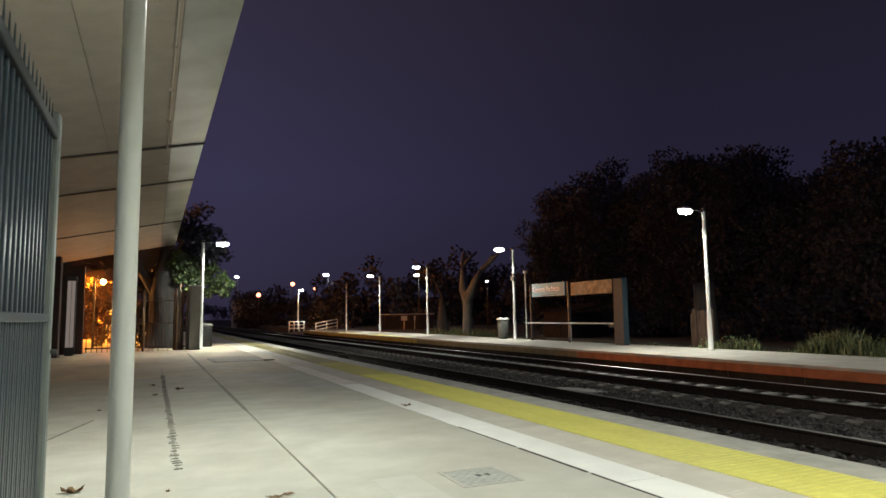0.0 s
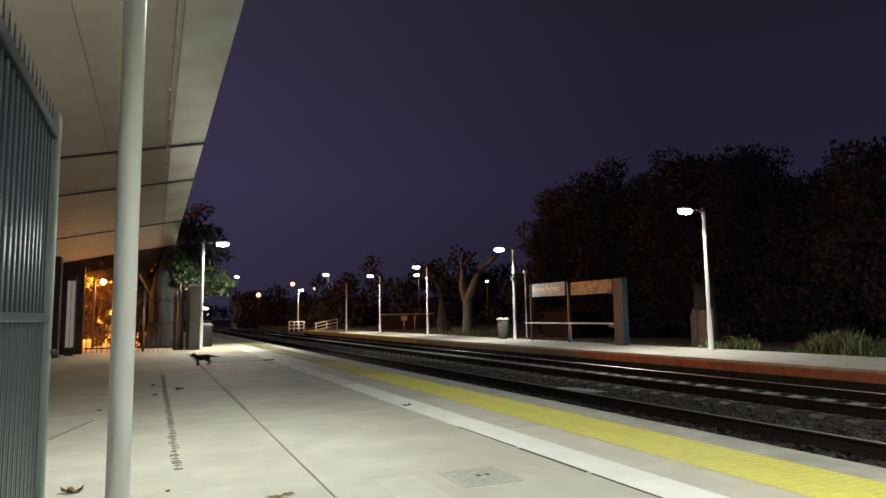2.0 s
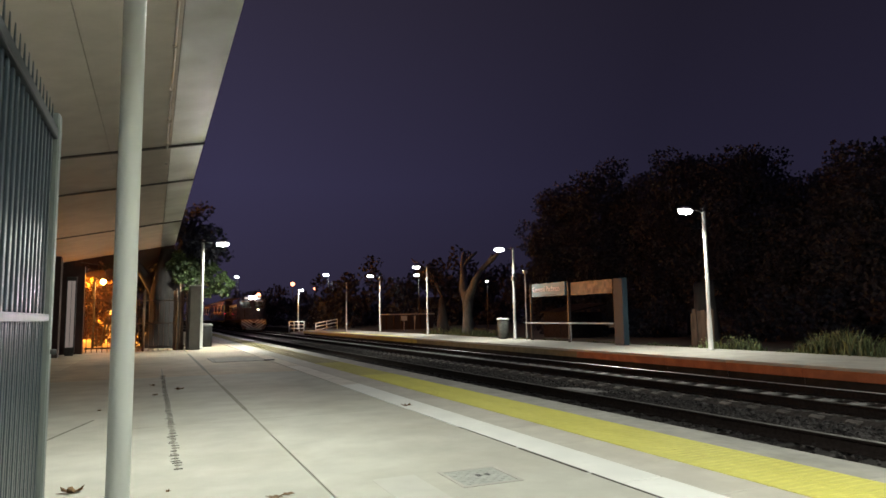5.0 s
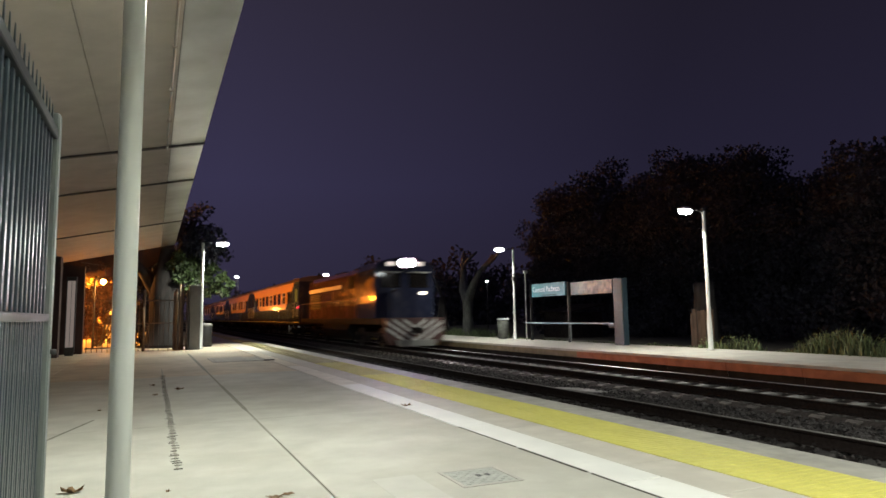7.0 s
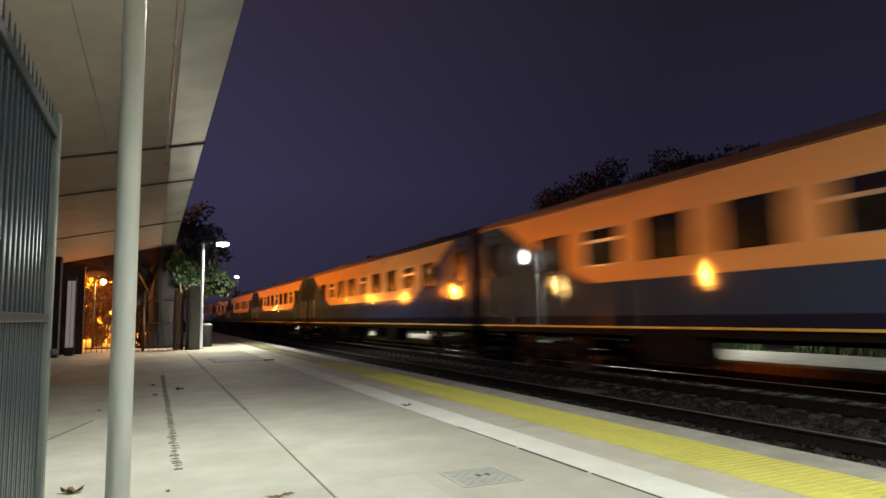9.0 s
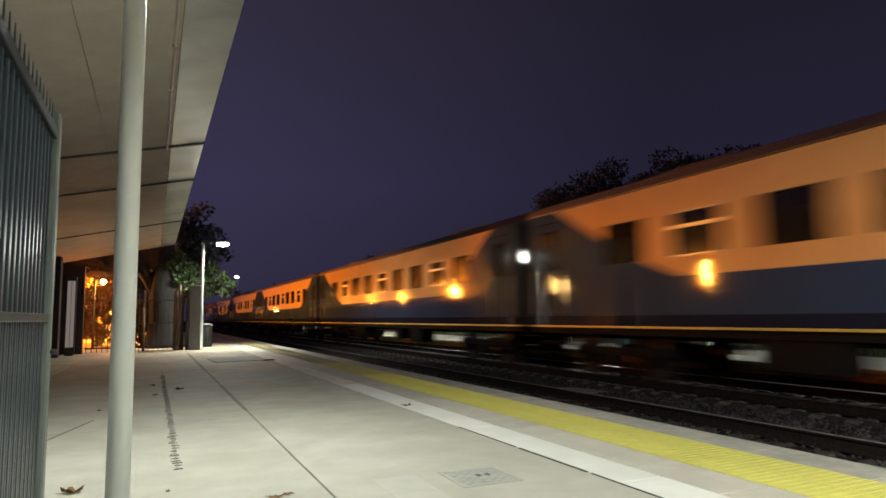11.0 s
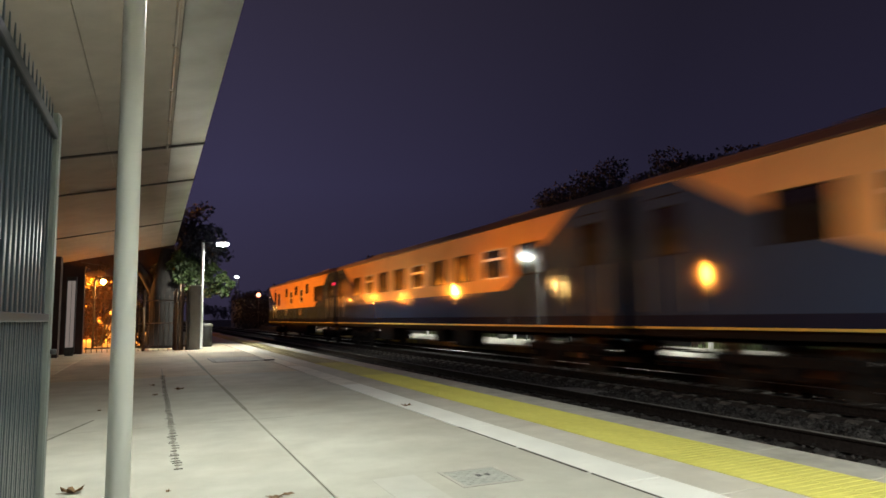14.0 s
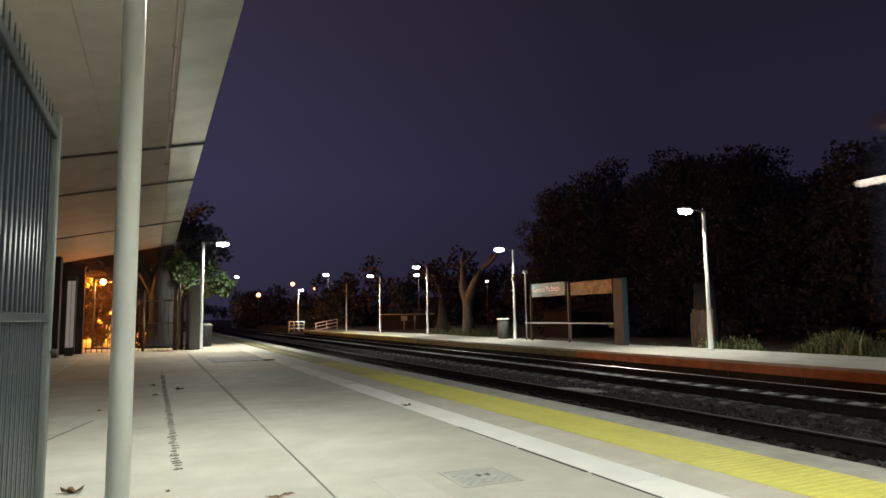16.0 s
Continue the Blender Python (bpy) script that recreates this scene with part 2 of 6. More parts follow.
def coach_paint():
    """Orange-cream upper side, blue band with a navy foot, and blue sweeps that rise to the roof at both ends."""
    m = shader("coach_side_paint", (0.82, 0.49, 0.205), 0.34, scale=1.5, var=0.07, coat=0.35, bump=0.05, bump_scale=1.4, stain=0.35, stain_scale=1.2, stain_colour=(0.56, 0.31, 0.12))
    n, l = m.node_tree.nodes, m.node_tree.links
    b = n["Principled BSDF"]
    b.inputs["Coat Roughness"].default_value = 0.04
    b.inputs["Coat IOR"].default_value = 1.5
    b.inputs["Coat Weight"].default_value = 1.0
    b.inputs["Specular IOR Level"].default_value = 0.0
    base = b.inputs["Base Color"].links[0].from_socket
    tc = n.new("ShaderNodeTexCoord")
    sep = n.new("ShaderNodeSeparateXYZ")
    l.new(tc.outputs["Object"], sep.inputs[0])

    def op(kind, a, c, clamp=False):
        k = n.new("ShaderNodeMath")
        k.operation, k.use_clamp = kind, clamp
        for i, v in enumerate((a, c)):
            if isinstance(v, (int, float)):
                k.inputs[i].default_value = v
            else:
                l.new(v, k.inputs[i])
        return k.outputs[0]

    y, z = sep.outputs["Y"], sep.outputs["Z"]
    front = op("MAXIMUM", op("SUBTRACT", 5.2, y), 0)          # metres inside the front sweep
    rear = op("MAXIMUM", op("SUBTRACT", y, 18.5), 0)
    sweep = op("ADD", op("MULTIPLY", op("POWER", front, 1.1), 0.46), op("MULTIPLY", op("POWER", rear, 1.25), 0.31))
    top = op("ADD", sweep, 2.20)
    blue = op("MULTIPLY", op("SUBTRACT", top, z), 60.0, True)
    navy = op("MULTIPLY", op("SUBTRACT", 1.44, z), 60.0, True)
    for fac, colour in ((blue, (0.040, 0.067, 0.142)), (navy, (0.018, 0.021, 0.045))):
        mx = n.new("ShaderNodeMix")
        mx.data_type = "RGBA"
        l.new(fac, mx.inputs["Factor"])
        l.new(base, mx.inputs["A"])
        mx.inputs["B"].default_value = (*colour, 1)
        base = mx.outputs["Result"]
    l.new(base, b.inputs["Base Color"])
    # sheet metal that waves gently up and down draws lamp reflections out
    stretch = n.new("ShaderNodeMapping")
    stretch.inputs["Scale"].default_value = (1.0, 0.8, 26.0)
    l.new(tc.outputs["Object"], stretch.inputs["Vector"])
    wave = n.new("ShaderNodeTexNoise")
    wave.inputs["Scale"].default_value = 1.0
    wave.inputs["Detail"].default_value = 1.5
    l.new(stretch.outputs["Vector"], wave.inputs["Vector"])
    dent = n.new("ShaderNodeBump")
    dent.inputs["Strength"].default_value = 1.0
    dent.inputs["Distance"].default_value = 0.0012
    l.new(wave.outputs["Fac"], dent.inputs["Height"])
    l.new(dent.outputs["Normal"], b.inputs["Coat Normal"])
    return m


M_COACH = coach_paint()


# ---- mesh helpers ----
def bmesh_new():
    return bmesh.new()


def box(bm, x0, x1, y0, y1, z0, z1, bevel=0.0, m=None):
    v = [bm.verts.new((x, y, z)) for x in (x0, x1) for y in (y0, y1) for z in (z0, z1)]
    faces = [bm.faces.new([v[i] for i in q]) for q in ((0, 1, 3, 2), (4, 6, 7, 5), (0, 4, 5, 1), (2, 3, 7, 6), (0, 2, 6, 4), (1, 5, 7, 3))]
    if bevel:
        edges = list({e for f in faces for e in f.edges})
        r = bmesh.ops.bevel(bm, geom=edges, offset=bevel, segments=1, affect="EDGES")
        v = list({w for f in r["faces"] for w in f.verts} | {w for w in v if w.is_valid})
    if m is not None:
        bmesh.ops.transform(bm, matrix=m, verts=[w for w in v if w.is_valid])
    return bm


def tube(bm, p0, p1, r0, r1=None, n=12, caps=True):
    p0, p1 = Vector(p0), Vector(p1)
    r1 = r0 if r1 is None else r1
    d = (p1 - p0).normalized()
    a = d.orthogonal().normalized()
    c = d.cross(a)
    rings = []
    for p, r in ((p0, r0), (p1, r1)):
        rings.append([bm.verts.new(p + r * (math.cos(2 * math.pi * i / n) * a + math.sin(2 * math.pi * i / n) * c)) for i in range(n)])
    for i in range(n):
        f = bm.faces.new((rings[0][i], rings[0][(i + 1) % n], rings[1][(i + 1) % n], rings[1][i]))
        f.smooth = n > 6
    if caps:
        bm.faces.new(rings[0][::-1])
        bm.faces.new(rings[1])
    return bm


def limb(bm, points, radii, n=10):
    """A bent, tapered limb through the points."""
    pts = [Vector(p) for p in points]
    rings = []
    for k, p in enumerate(pts):
        d = (pts[min(k + 1, len(pts) - 1)] - pts[max(k - 1, 0)]).normalized()
        a = d.cross(Vector((0.31, 0.95, 0.05))).normalized()
        c = d.cross(a)
        ring = []
        for i in range(n):
            an = 2 * math.pi * i / n
            r = radii[k] * (1 + 0.14 * math.sin(3 * an + k) + 0.06 * math.sin(5 * an + 2 * k))
            ring.append(bm.verts.new(p + r * (math.cos(an) * a + math.sin(an) * c)))
        rings.append(ring)
    for r0, r1 in zip(rings, rings[1:]):
        for i in range(n):
            bm.faces.new((r0[i], r0[(i + 1) % n], r1[(i + 1) % n], r1[i])).smooth = True
    bm.faces.new(rings[-1])
    return bm


def prism(bm, profile, y0, y1, smooth=False):
    """A profile of (x, z) pairs drawn out along y."""
    a = [bm.verts.new((x, y0, z)) for x, z in profile]
    b = [bm.verts.new((x, y1, z)) for x, z in profile]
    n = len(profile)
    for i in range(n):
        bm.faces.new((a[i], a[(i + 1) % n], b[(i + 1) % n], b[i])).smooth = smooth
    bm.faces.new(a[::-1])
    bm.faces.new(b)
    return bm


def lathe(bm, profile, cx, cy, cz=0.0, n=16, sx=1.0, sy=1.0):
    """Rings of (radius, height) pairs about an upright axis."""
    rings = [[bm.verts.new((cx + sx * r * math.cos(2 * math.pi * i / n), cy + sy * r * math.sin(2 * math.pi * i / n), cz + z)) for i in range(n)] for r, z in profile]
    for r0, r1 in zip(rings, rings[1:]):
        for i in range(n):
            bm.faces.new((r0[i], r0[(i + 1) % n], r1[(i + 1) % n], r1[i])).smooth = True
    bm.faces.new(rings[0][::-1])
    bm.faces.new(rings[-1])
    return bm


def make_mesh(name, bm, material):
    bmesh.ops.recalc_face_normals(bm, faces=bm.faces)
    me = bpy.data.meshes.new(name)
    bm.to_mesh(me)
    bm.free()
    me.materials.append(material)
    return me


def part(name, bm, material, parent=None, label=""):
    """Links a bmesh, or a mesh that is shared, as one object under its thing."""
    me = bm if isinstance(bm, bpy.types.Mesh) else make_mesh(name, bm, material)
    ob = new(name, me)
    if parent is not None:
        ob.parent = parent
    return tagged(ob, label=label)


def thing(name, label, category, x=0.0, y=0.0, z=0.0, group="", kind="", turn=0.0):
    ob = new(name)
    ob.empty_display_size = 0.1
    ob.matrix_basis = pose(x, y, z, 0, 0, turn)
    return tagged(ob, label, category, group, kind)


def solid(name, bm, material, label, category, group="", kind=""):
    return tagged(new(name, make_mesh(name, bm, material)), label, category, group, kind)


def leaf_cloud(name, centres, spread, count, size, material, seed, flat=0.6, parent=None, hang=0.0):
    """Many small folded leaves scattered round the centres, thinner outwards."""
    rng = np.random.default_rng(seed)
    cs = np.array([c[:3] for c in centres])
    rad = np.array([c[3] if len(c) > 3 else spread for c in centres])
    pick = rng.choice(len(cs), count, p=rad ** 2 / (rad ** 2).sum())
    d = rng.normal(size=(count, 3))
    d /= np.linalg.norm(d, axis=1)[:, None]
    r = rad[pick] * rng.uniform(0.25, 1.0, count) ** 0.5
    p = cs[pick] + d * r[:, None] * np.array([1, 1, flat])
    s = size * rng.uniform(0.6, 1.4, count)
    u = rng.normal(size=(count, 3))
    u[:, 2] -= hang
    u /= np.linalg.norm(u, axis=1)[:, None]
    w = np.cross(u, rng.normal(size=(count, 3)))
    w /= np.linalg.norm(w, axis=1)[:, None] + 1e-9
    k = np.cross(u, w)
    v = np.stack([p, p + (0.5 * u + 0.36 * w + 0.12 * k) * s[:, None], p + u * s[:, None], p + (0.5 * u - 0.36 * w + 0.12 * k) * s[:, None]], 1).reshape(-1, 3)
    q = np.arange(count)[:, None] * 4
    f = np.concatenate([q + np.array([0, 1, 2]), q + np.array([0, 2, 3])], 0)
    me = bpy.data.meshes.new(name)
    me.from_pydata(v.tolist(), [], f.tolist())
    me.materials.append(material)
    ob = new(name, me)
    if parent is not None:
        ob.parent = parent
    return ob


def blades(name, spots, material, seed, parent=None):
    """Upright bent blades and stalks: spots of (x, y, z, height, radius, count)."""
    rng = np.random.default_rng(seed)
    v, f = [], []
    for x, y, z, h, rad, cnt in spots:
        for _ in range(int(cnt)):
            a, r = rng.uniform(0, 6.283), rad * math.sqrt(rng.uniform())
            px, py = x + r * math.cos(a), y + r * math.sin(a)
            hh = h * rng.uniform(0.35, 1.0) * (1.05 - 0.5 * (r / rad) ** 2)
            lean, b, wd = rng.uniform(0.05, 0.55) * hh, rng.uniform(0, 6.283), rng.uniform(0.008, 0.03)
            dx, dy = math.cos(b), math.sin(b)
            i = len(v)
            v += [(px - dy * wd, py + dx * wd, z), (px + dy * wd, py - dx * wd, z),
                  (px + dx * lean * 0.4 + dy * wd, py + dy * lean * 0.4 - dx * wd, z + hh * 0.6), (px + dx * lean * 0.4 - dy * wd, py + dy * lean * 0.4 + dx * wd, z + hh * 0.6),
                  (px + dx * lean, py + dy * lean, z + hh)]
            f += [(i, i + 1, i + 2, i + 3), (i + 3, i + 2, i + 4)]
    me = bpy.data.meshes.new(name)
    me.from_pydata(v, [], f)
    me.materials.append(material)
    ob = new(name, me)
    if parent is not None:
        ob.parent = parent
    return ob

# ---- ground and tracks ----
FAR = 420.0
TRACKS = (6.60, 10.95)            # centre lines of the near and the far track
HALF = 0.873                      # half the distance between rail heads
EDGE, FAR_EDGE = 4.86, 12.62

bm = bmesh_new()
box(bm, -600, 600, -300, 1500, -1.3, -0.82)
solid("ground", bm, M_SOIL, "dark bare soil and grass around the station", "ground", kind="structure")

bm = bmesh_new()
bed = [(EDGE - 0.3, -0.82), (EDGE - 0.3, -0.60)]
for c in TRACKS:
    bed += [(c + dx, z) for dx, z in ((-1.42, -0.59), (-1.2, -0.505), (-1.06, -0.55), (-0.70, -0.56), (-0.58, -0.56), (0.58, -0.56), (0.70, -0.56), (1.06, -0.55), (1.2, -0.505), (1.42, -0.59))]
    if c < 8:
        bed.append((8.75, -0.62))
prism(bm, bed + [(12.9, -0.62), (12.9, -0.82)], -40, FAR)
solid("ballast_bed", bm, M_BALLAST, "dark oily ballast bed under two tracks", "ballast", kind="structure")


def rail_profile(c):
    h = RAIL
    right = [(0.0745, h - 0.172), (0.0745, h - 0.160), (0.012, h - 0.135), (0.010, h - 0.045), (0.036, h - 0.034), (0.036, h - 0.009)]
    return [(c + x, z) for x, z in right] + [(c - x, z) for x, z in reversed(right)]


for c in TRACKS:
    for side in (-1, 1):
        rail = thing("rail", "worn steel rail with a polished head on concrete sleepers", "rail", group="rails", kind="structure")
        bm = bmesh_new()
        prism(bm, rail_profile(c + side * HALF), -40, FAR)
        part("rail_web", bm, M_RAIL, rail, "rust-brown foot and web")
        bm = bmesh_new()
        r0 = c + side * HALF
        prism(bm, [(r0 - 0.034, RAIL - 0.008), (r0 + 0.034, RAIL - 0.008), (r0 + 0.034, RAIL - 0.006), (r0 + 0.024, RAIL - 0.0015), (r0 + 0.010, RAIL), (r0 - 0.010, RAIL), (r0 - 0.024, RAIL - 0.0015), (r0 - 0.034, RAIL - 0.006)], -40, FAR, True)
        # the lamps' glint is put into the head colour, rail by rail
        part("rail_head", bm, M_RAILTOP if side > 0 and c > 8 else M_RAILTOP_SEMI if side > 0 else M_RAILTOP_DULL, rail, "running surface")

# ---- near platform ----
platform = thing("platform", "pale concrete station platform with a white line and a yellow tactile strip", "platform", kind="structure")
bm = bmesh_new()
box(bm, -14, EDGE - 0.03, -30, 66, -0.9, -0.06)
part("platform_base", bm, M_COPING, platform)
bm = bmesh_new()
box(bm, -14, EDGE - 0.05, -30, 66, -0.06, -0.012)
part("joint_filler", bm, M_GROOVE, platform, "dark joint filler between the slabs")


def slab(name, x0, x1, y0, y1, material, gap=0.006, top=0.0, bevel=0.004):
    bm = bmesh_new()
    box(bm, x0 + gap, x1 - gap, y0 + gap, y1 - gap, -0.05, top, bevel)
    return part(name, bm, material, platform)


cuts_left = [-30, -12, -5.4, 1.1, 7.7, 14.2, 20.7, 27.2, 33.7, 40.2, 53, 66]
for a, b in zip(cuts_left, cuts_left[1:]):
    # slabs past y = 14 take the colour darkened for the dim stretch
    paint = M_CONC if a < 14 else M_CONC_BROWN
    slab("slab", -14, -1.95, a, b, paint)
    slab("slab", -1.95, 1.087, a, b, paint, gap=0.004)
    slab("slab", 1.093, 2.895, a, b, paint, gap=0.004)
y = -3.6
while y < 64:
    # shade of the dim stretch is put into the line's colour in steps
    slab("white_slab", 2.90, 3.28, y, y + 2.4, M_WHITE_STRIP if y < 10 else M_WHITE_MID if y < 14 else M_WHITE_DIM, gap=0.009, top=0.003)
    y += 2.4
y = -4.1
while y < 64:
    slab("grey_slab", 3.28, 3.72, y, y + 0.9, M_GREYSLAB, gap=0.005)
    y += 0.9
y = -4.1
while y < 64:
    slab("coping_slab", 4.43, EDGE, y, y + 1.0, M_COPING, gap=0.005)
    y += 1.0

# tactile tiles with ridges across the strip
bm = bmesh_new()
box(bm, 0.002, 0.353, 0.002, 0.353, -0.045, 0.002)
for i in range(5):
    r0 = 0.018 + i * 0.0705
    prism(bm, [(0.01, 0.0021), (0.02, 0.0062), (0.335, 0.0062), (0.345, 0.0021)], r0, r0 + 0.034)
TILE = make_mesh("tactile_tile", bm, M_YELLOW)
TILE_DIM = TILE.copy()
TILE_DIM.materials[0] = M_YELLOW_DIM
TILE_MID = TILE.copy()
TILE_MID.materials[0] = M_YELLOW_MID
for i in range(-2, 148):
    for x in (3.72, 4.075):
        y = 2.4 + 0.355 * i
        # tile colours step darker where the canopy light runs out
        ob = part("tactile_tile", TILE if y < 12 else TILE_MID if y < 16 else TILE_DIM, M_YELLOW, platform)
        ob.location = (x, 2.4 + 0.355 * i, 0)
bm = bmesh_new()
box(bm, 3.72, 4.43, -6, 1.69, -0.045, 0.006)
box(bm, 3.72, 4.43, 54.94, 64, -0.045, 0.006)
part("tactile_strip", bm, M_YELLOW, platform)

# ---- far platform ----
far_platform = thing("far_platform", "low opposite platform with an orange painted face", "platform", kind="structure")
bm = bmesh_new()
box(bm, FAR_EDGE + 0.03, 16.0, -30, 59.5, -0.85, -0.05)
part("platform_base", bm, M_COPING, far_platform)
for i in range(41):
    y0 = -22.5 + i * 2.0
    bm = bmesh_new()
    box(bm, FAR_EDGE - 0.04, FAR_EDGE + 0.045, y0 + 0.004, y0 + 1.996, -0.265, -0.075, 0.004)
    # the face turns from orange to ochre to yellow along y
    part("face_panel", bm, M_FARFACE if y0 < 17.0 else M_FARFACE_Y if y0 < 31.0 else M_FARFACE_YELLOW, far_platform)
    # near-black panel below the coloured face
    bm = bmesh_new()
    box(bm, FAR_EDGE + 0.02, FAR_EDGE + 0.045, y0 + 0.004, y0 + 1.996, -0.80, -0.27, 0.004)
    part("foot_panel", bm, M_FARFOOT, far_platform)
for i in range(41):
    y0 = -22.5 + i * 2.0
    bm = bmesh_new()
    box(bm, FAR_EDGE - 0.05, 16.0, y0 + 0.004, y0 + 1.996, -0.07, 0.0, 0.006)
    part("top_slab", bm, M_FARTOP, far_platform)
bm = bmesh_new()
box(bm, FAR_EDGE + 0.0, FAR_EDGE + 0.55, 33, 59, 0.003, 0.007)
part("yellow_line", bm, M_YELLOW, far_platform, "yellow painted edge line")
bm = bmesh_new()
ramp = [bm.verts.new(p) for p in ((FAR_EDGE, 59.5, -0.01), (16, 59.5, -0.01), (16, 70, -0.5), (FAR_EDGE, 70, -0.5), (FAR_EDGE, 59.5, -0.82), (16, 59.5, -0.82), (16, 70, -0.82), (FAR_EDGE, 70, -0.82))]
for q in ((0, 1, 2, 3), (4, 7, 6, 5), (0, 4, 5, 1), (2, 6, 7, 3), (0, 3, 7, 4), (1, 5, 6, 2)):
    bm.faces.new([ramp[i] for i in q])
part("ramp", bm, M_FARTOP, far_platform)

# ---- canopy ----
def soffit_z(x):
    return 4.34 + 0.21 * (x - 0.75)


canopy = thing("canopy", "wide pale grey platform canopy on a white pole, sloping up to the tracks", "canopy", kind="structure")
joints = [-14, -6.5, 1.5, 5.2, 12.2, 15.5, 22.2, 29.6]
for a, b in zip(joints, joints[1:]):
    for x0, x1 in ((-3.4, -0.772), (-0.764, 0.186)):
        bm = bmesh_new()
        prism(bm, [(x0, soffit_z(x0)), (x1, soffit_z(x1)), (x1, soffit_z(x1) + 0.05), (x0, soffit_z(x0) + 0.05)], a + 0.02, b - 0.02)
        part("soffit_panel", bm, M_SOFFIT, canopy)
    bm = bmesh_new()
    prism(bm, [(0.194, soffit_z(0.194)), (0.74, soffit_z(0.74)), (0.74, soffit_z(0.74) + 0.05), (0.194, soffit_z(0.194) + 0.05)], a + 0.02, b - 0.02)
    part("edge_panel", bm, M_EDGEPANEL, canopy, "glossy metal edge panel")
for y in joints[1:-1]:
    bm = bmesh_new()
    prism(bm, [(-3.4, soffit_z(-3.4) - 0.025), (0.75, soffit_z(0.75) - 0.025), (0.75, soffit_z(0.75) + 0.2), (-3.4, soffit_z(-3.4) + 0.2)], y - 0.05, y + 0.05)
    part("rib", bm, M_DARKSTEEL, canopy, "dark steel rib")
# end panel, drawn further down to block the orange lamps behind it
bm = bmesh_new()
prism(bm, [(-3.4, 2.95), (-1.0, 2.95), (0.7, 3.9), (0.7, soffit_z(0.7)), (-3.4, soffit_z(-3.4))], 29.58, 29.62)
part("end_fascia", bm, M_WALL, canopy, "dark red panel closing the canopy end, deepened to block orange light")
bm = bmesh_new()
prism(bm, [(-3.4, soffit_z(-3.4) + 0.052), (0.75, soffit_z(0.75) + 0.052), (0.75, soffit_z(0.75) + 0.13), (-3.4, soffit_z(-3.4) + 0.13)], -14, 29.6)
part("roof_sheet", bm, M_DARKSTEEL, canopy, "dark roof sheet")
# unseen beam, made deep to keep orange lamplight off the soffit
bm = bmesh_new()
box(bm, -3.46, -3.40, -14, 29.6, 3.0, 3.62)
part("fascia", bm, M_DARKSTEEL, canopy, "dark steel beam along the back, unseen, that blocks orange light")
bm = bmesh_new()
tube(bm, (0.13, -14, soffit_z(0.13) - 0.02), (0.13, 12.3, soffit_z(0.13) - 0.02), 0.015, n=8)
part("conduit", bm, M_LAMPPOST, canopy, "grey cable conduit")
bm = bmesh_new()
for i in range(14):
    box(bm, 0.10, 0.16, -6 + i * 1.5, -5.96 + i * 1.5, soffit_z(0.13) - 0.04, soffit_z(0.13) + 0.0)
part("clips", bm, M_SOFFIT, canopy)
bm = bmesh_new()
tube(bm, (-0.135, 3.55, 0.0), (-0.135, 3.55, soffit_z(-0.135)), 0.054, n=28)
lathe(bm, [(0.13, 0.0), (0.13, 0.014), (0.06, 0.016)], -0.135, 3.55, n=20)
part("column", bm, M_POLE, canopy, "white painted steel column")

# ---- station wall and end fence on the left ----
bm = bmesh_new()
box(bm, -3.45, -3.2, -14, 22.15, -0.05, 2.6)
# stretch raised to keep the first orange lamp off the station sign
box(bm, -3.45, -3.2, 22.15, 25.6, -0.05, 3.42)
solid("wall_west", bm, M_WALL, "dark red station wall beside the platform, raised in one stretch to block an orange lamp", "wall", kind="structure")
bm = bmesh_new()
box(bm, -3.45, -2.25, 25.605, 26.0, -0.05, 3.05)
box(bm, -3.05, -2.75, 23.6, 24.1, -0.05, 3.2)
# unseen long wall added to keep orange lamplight off the platform and rails
box(bm, 0.85, 1.05, 30.4, 150, -0.82, 2.40)
solid("wall_end", bm, M_WALL, "dark red wall stub at the canopy end, with an added unseen wall that blocks orange light", "wall", kind="structure")

# unseen plastered garden wall, added beyond the orange lamps to reflect in the train
bm = bmesh_new()
box(bm, -9.3, -9.0, 27.0, 72.0, -0.82, 1.5)
box(bm, -9.36, -8.94, 26.94, 72.06, 1.5, 1.6)
solid("wall_garden", bm, M_PLASTER, "added plastered garden wall, unseen, lit orange to reflect in the train", "wall", kind="structure")

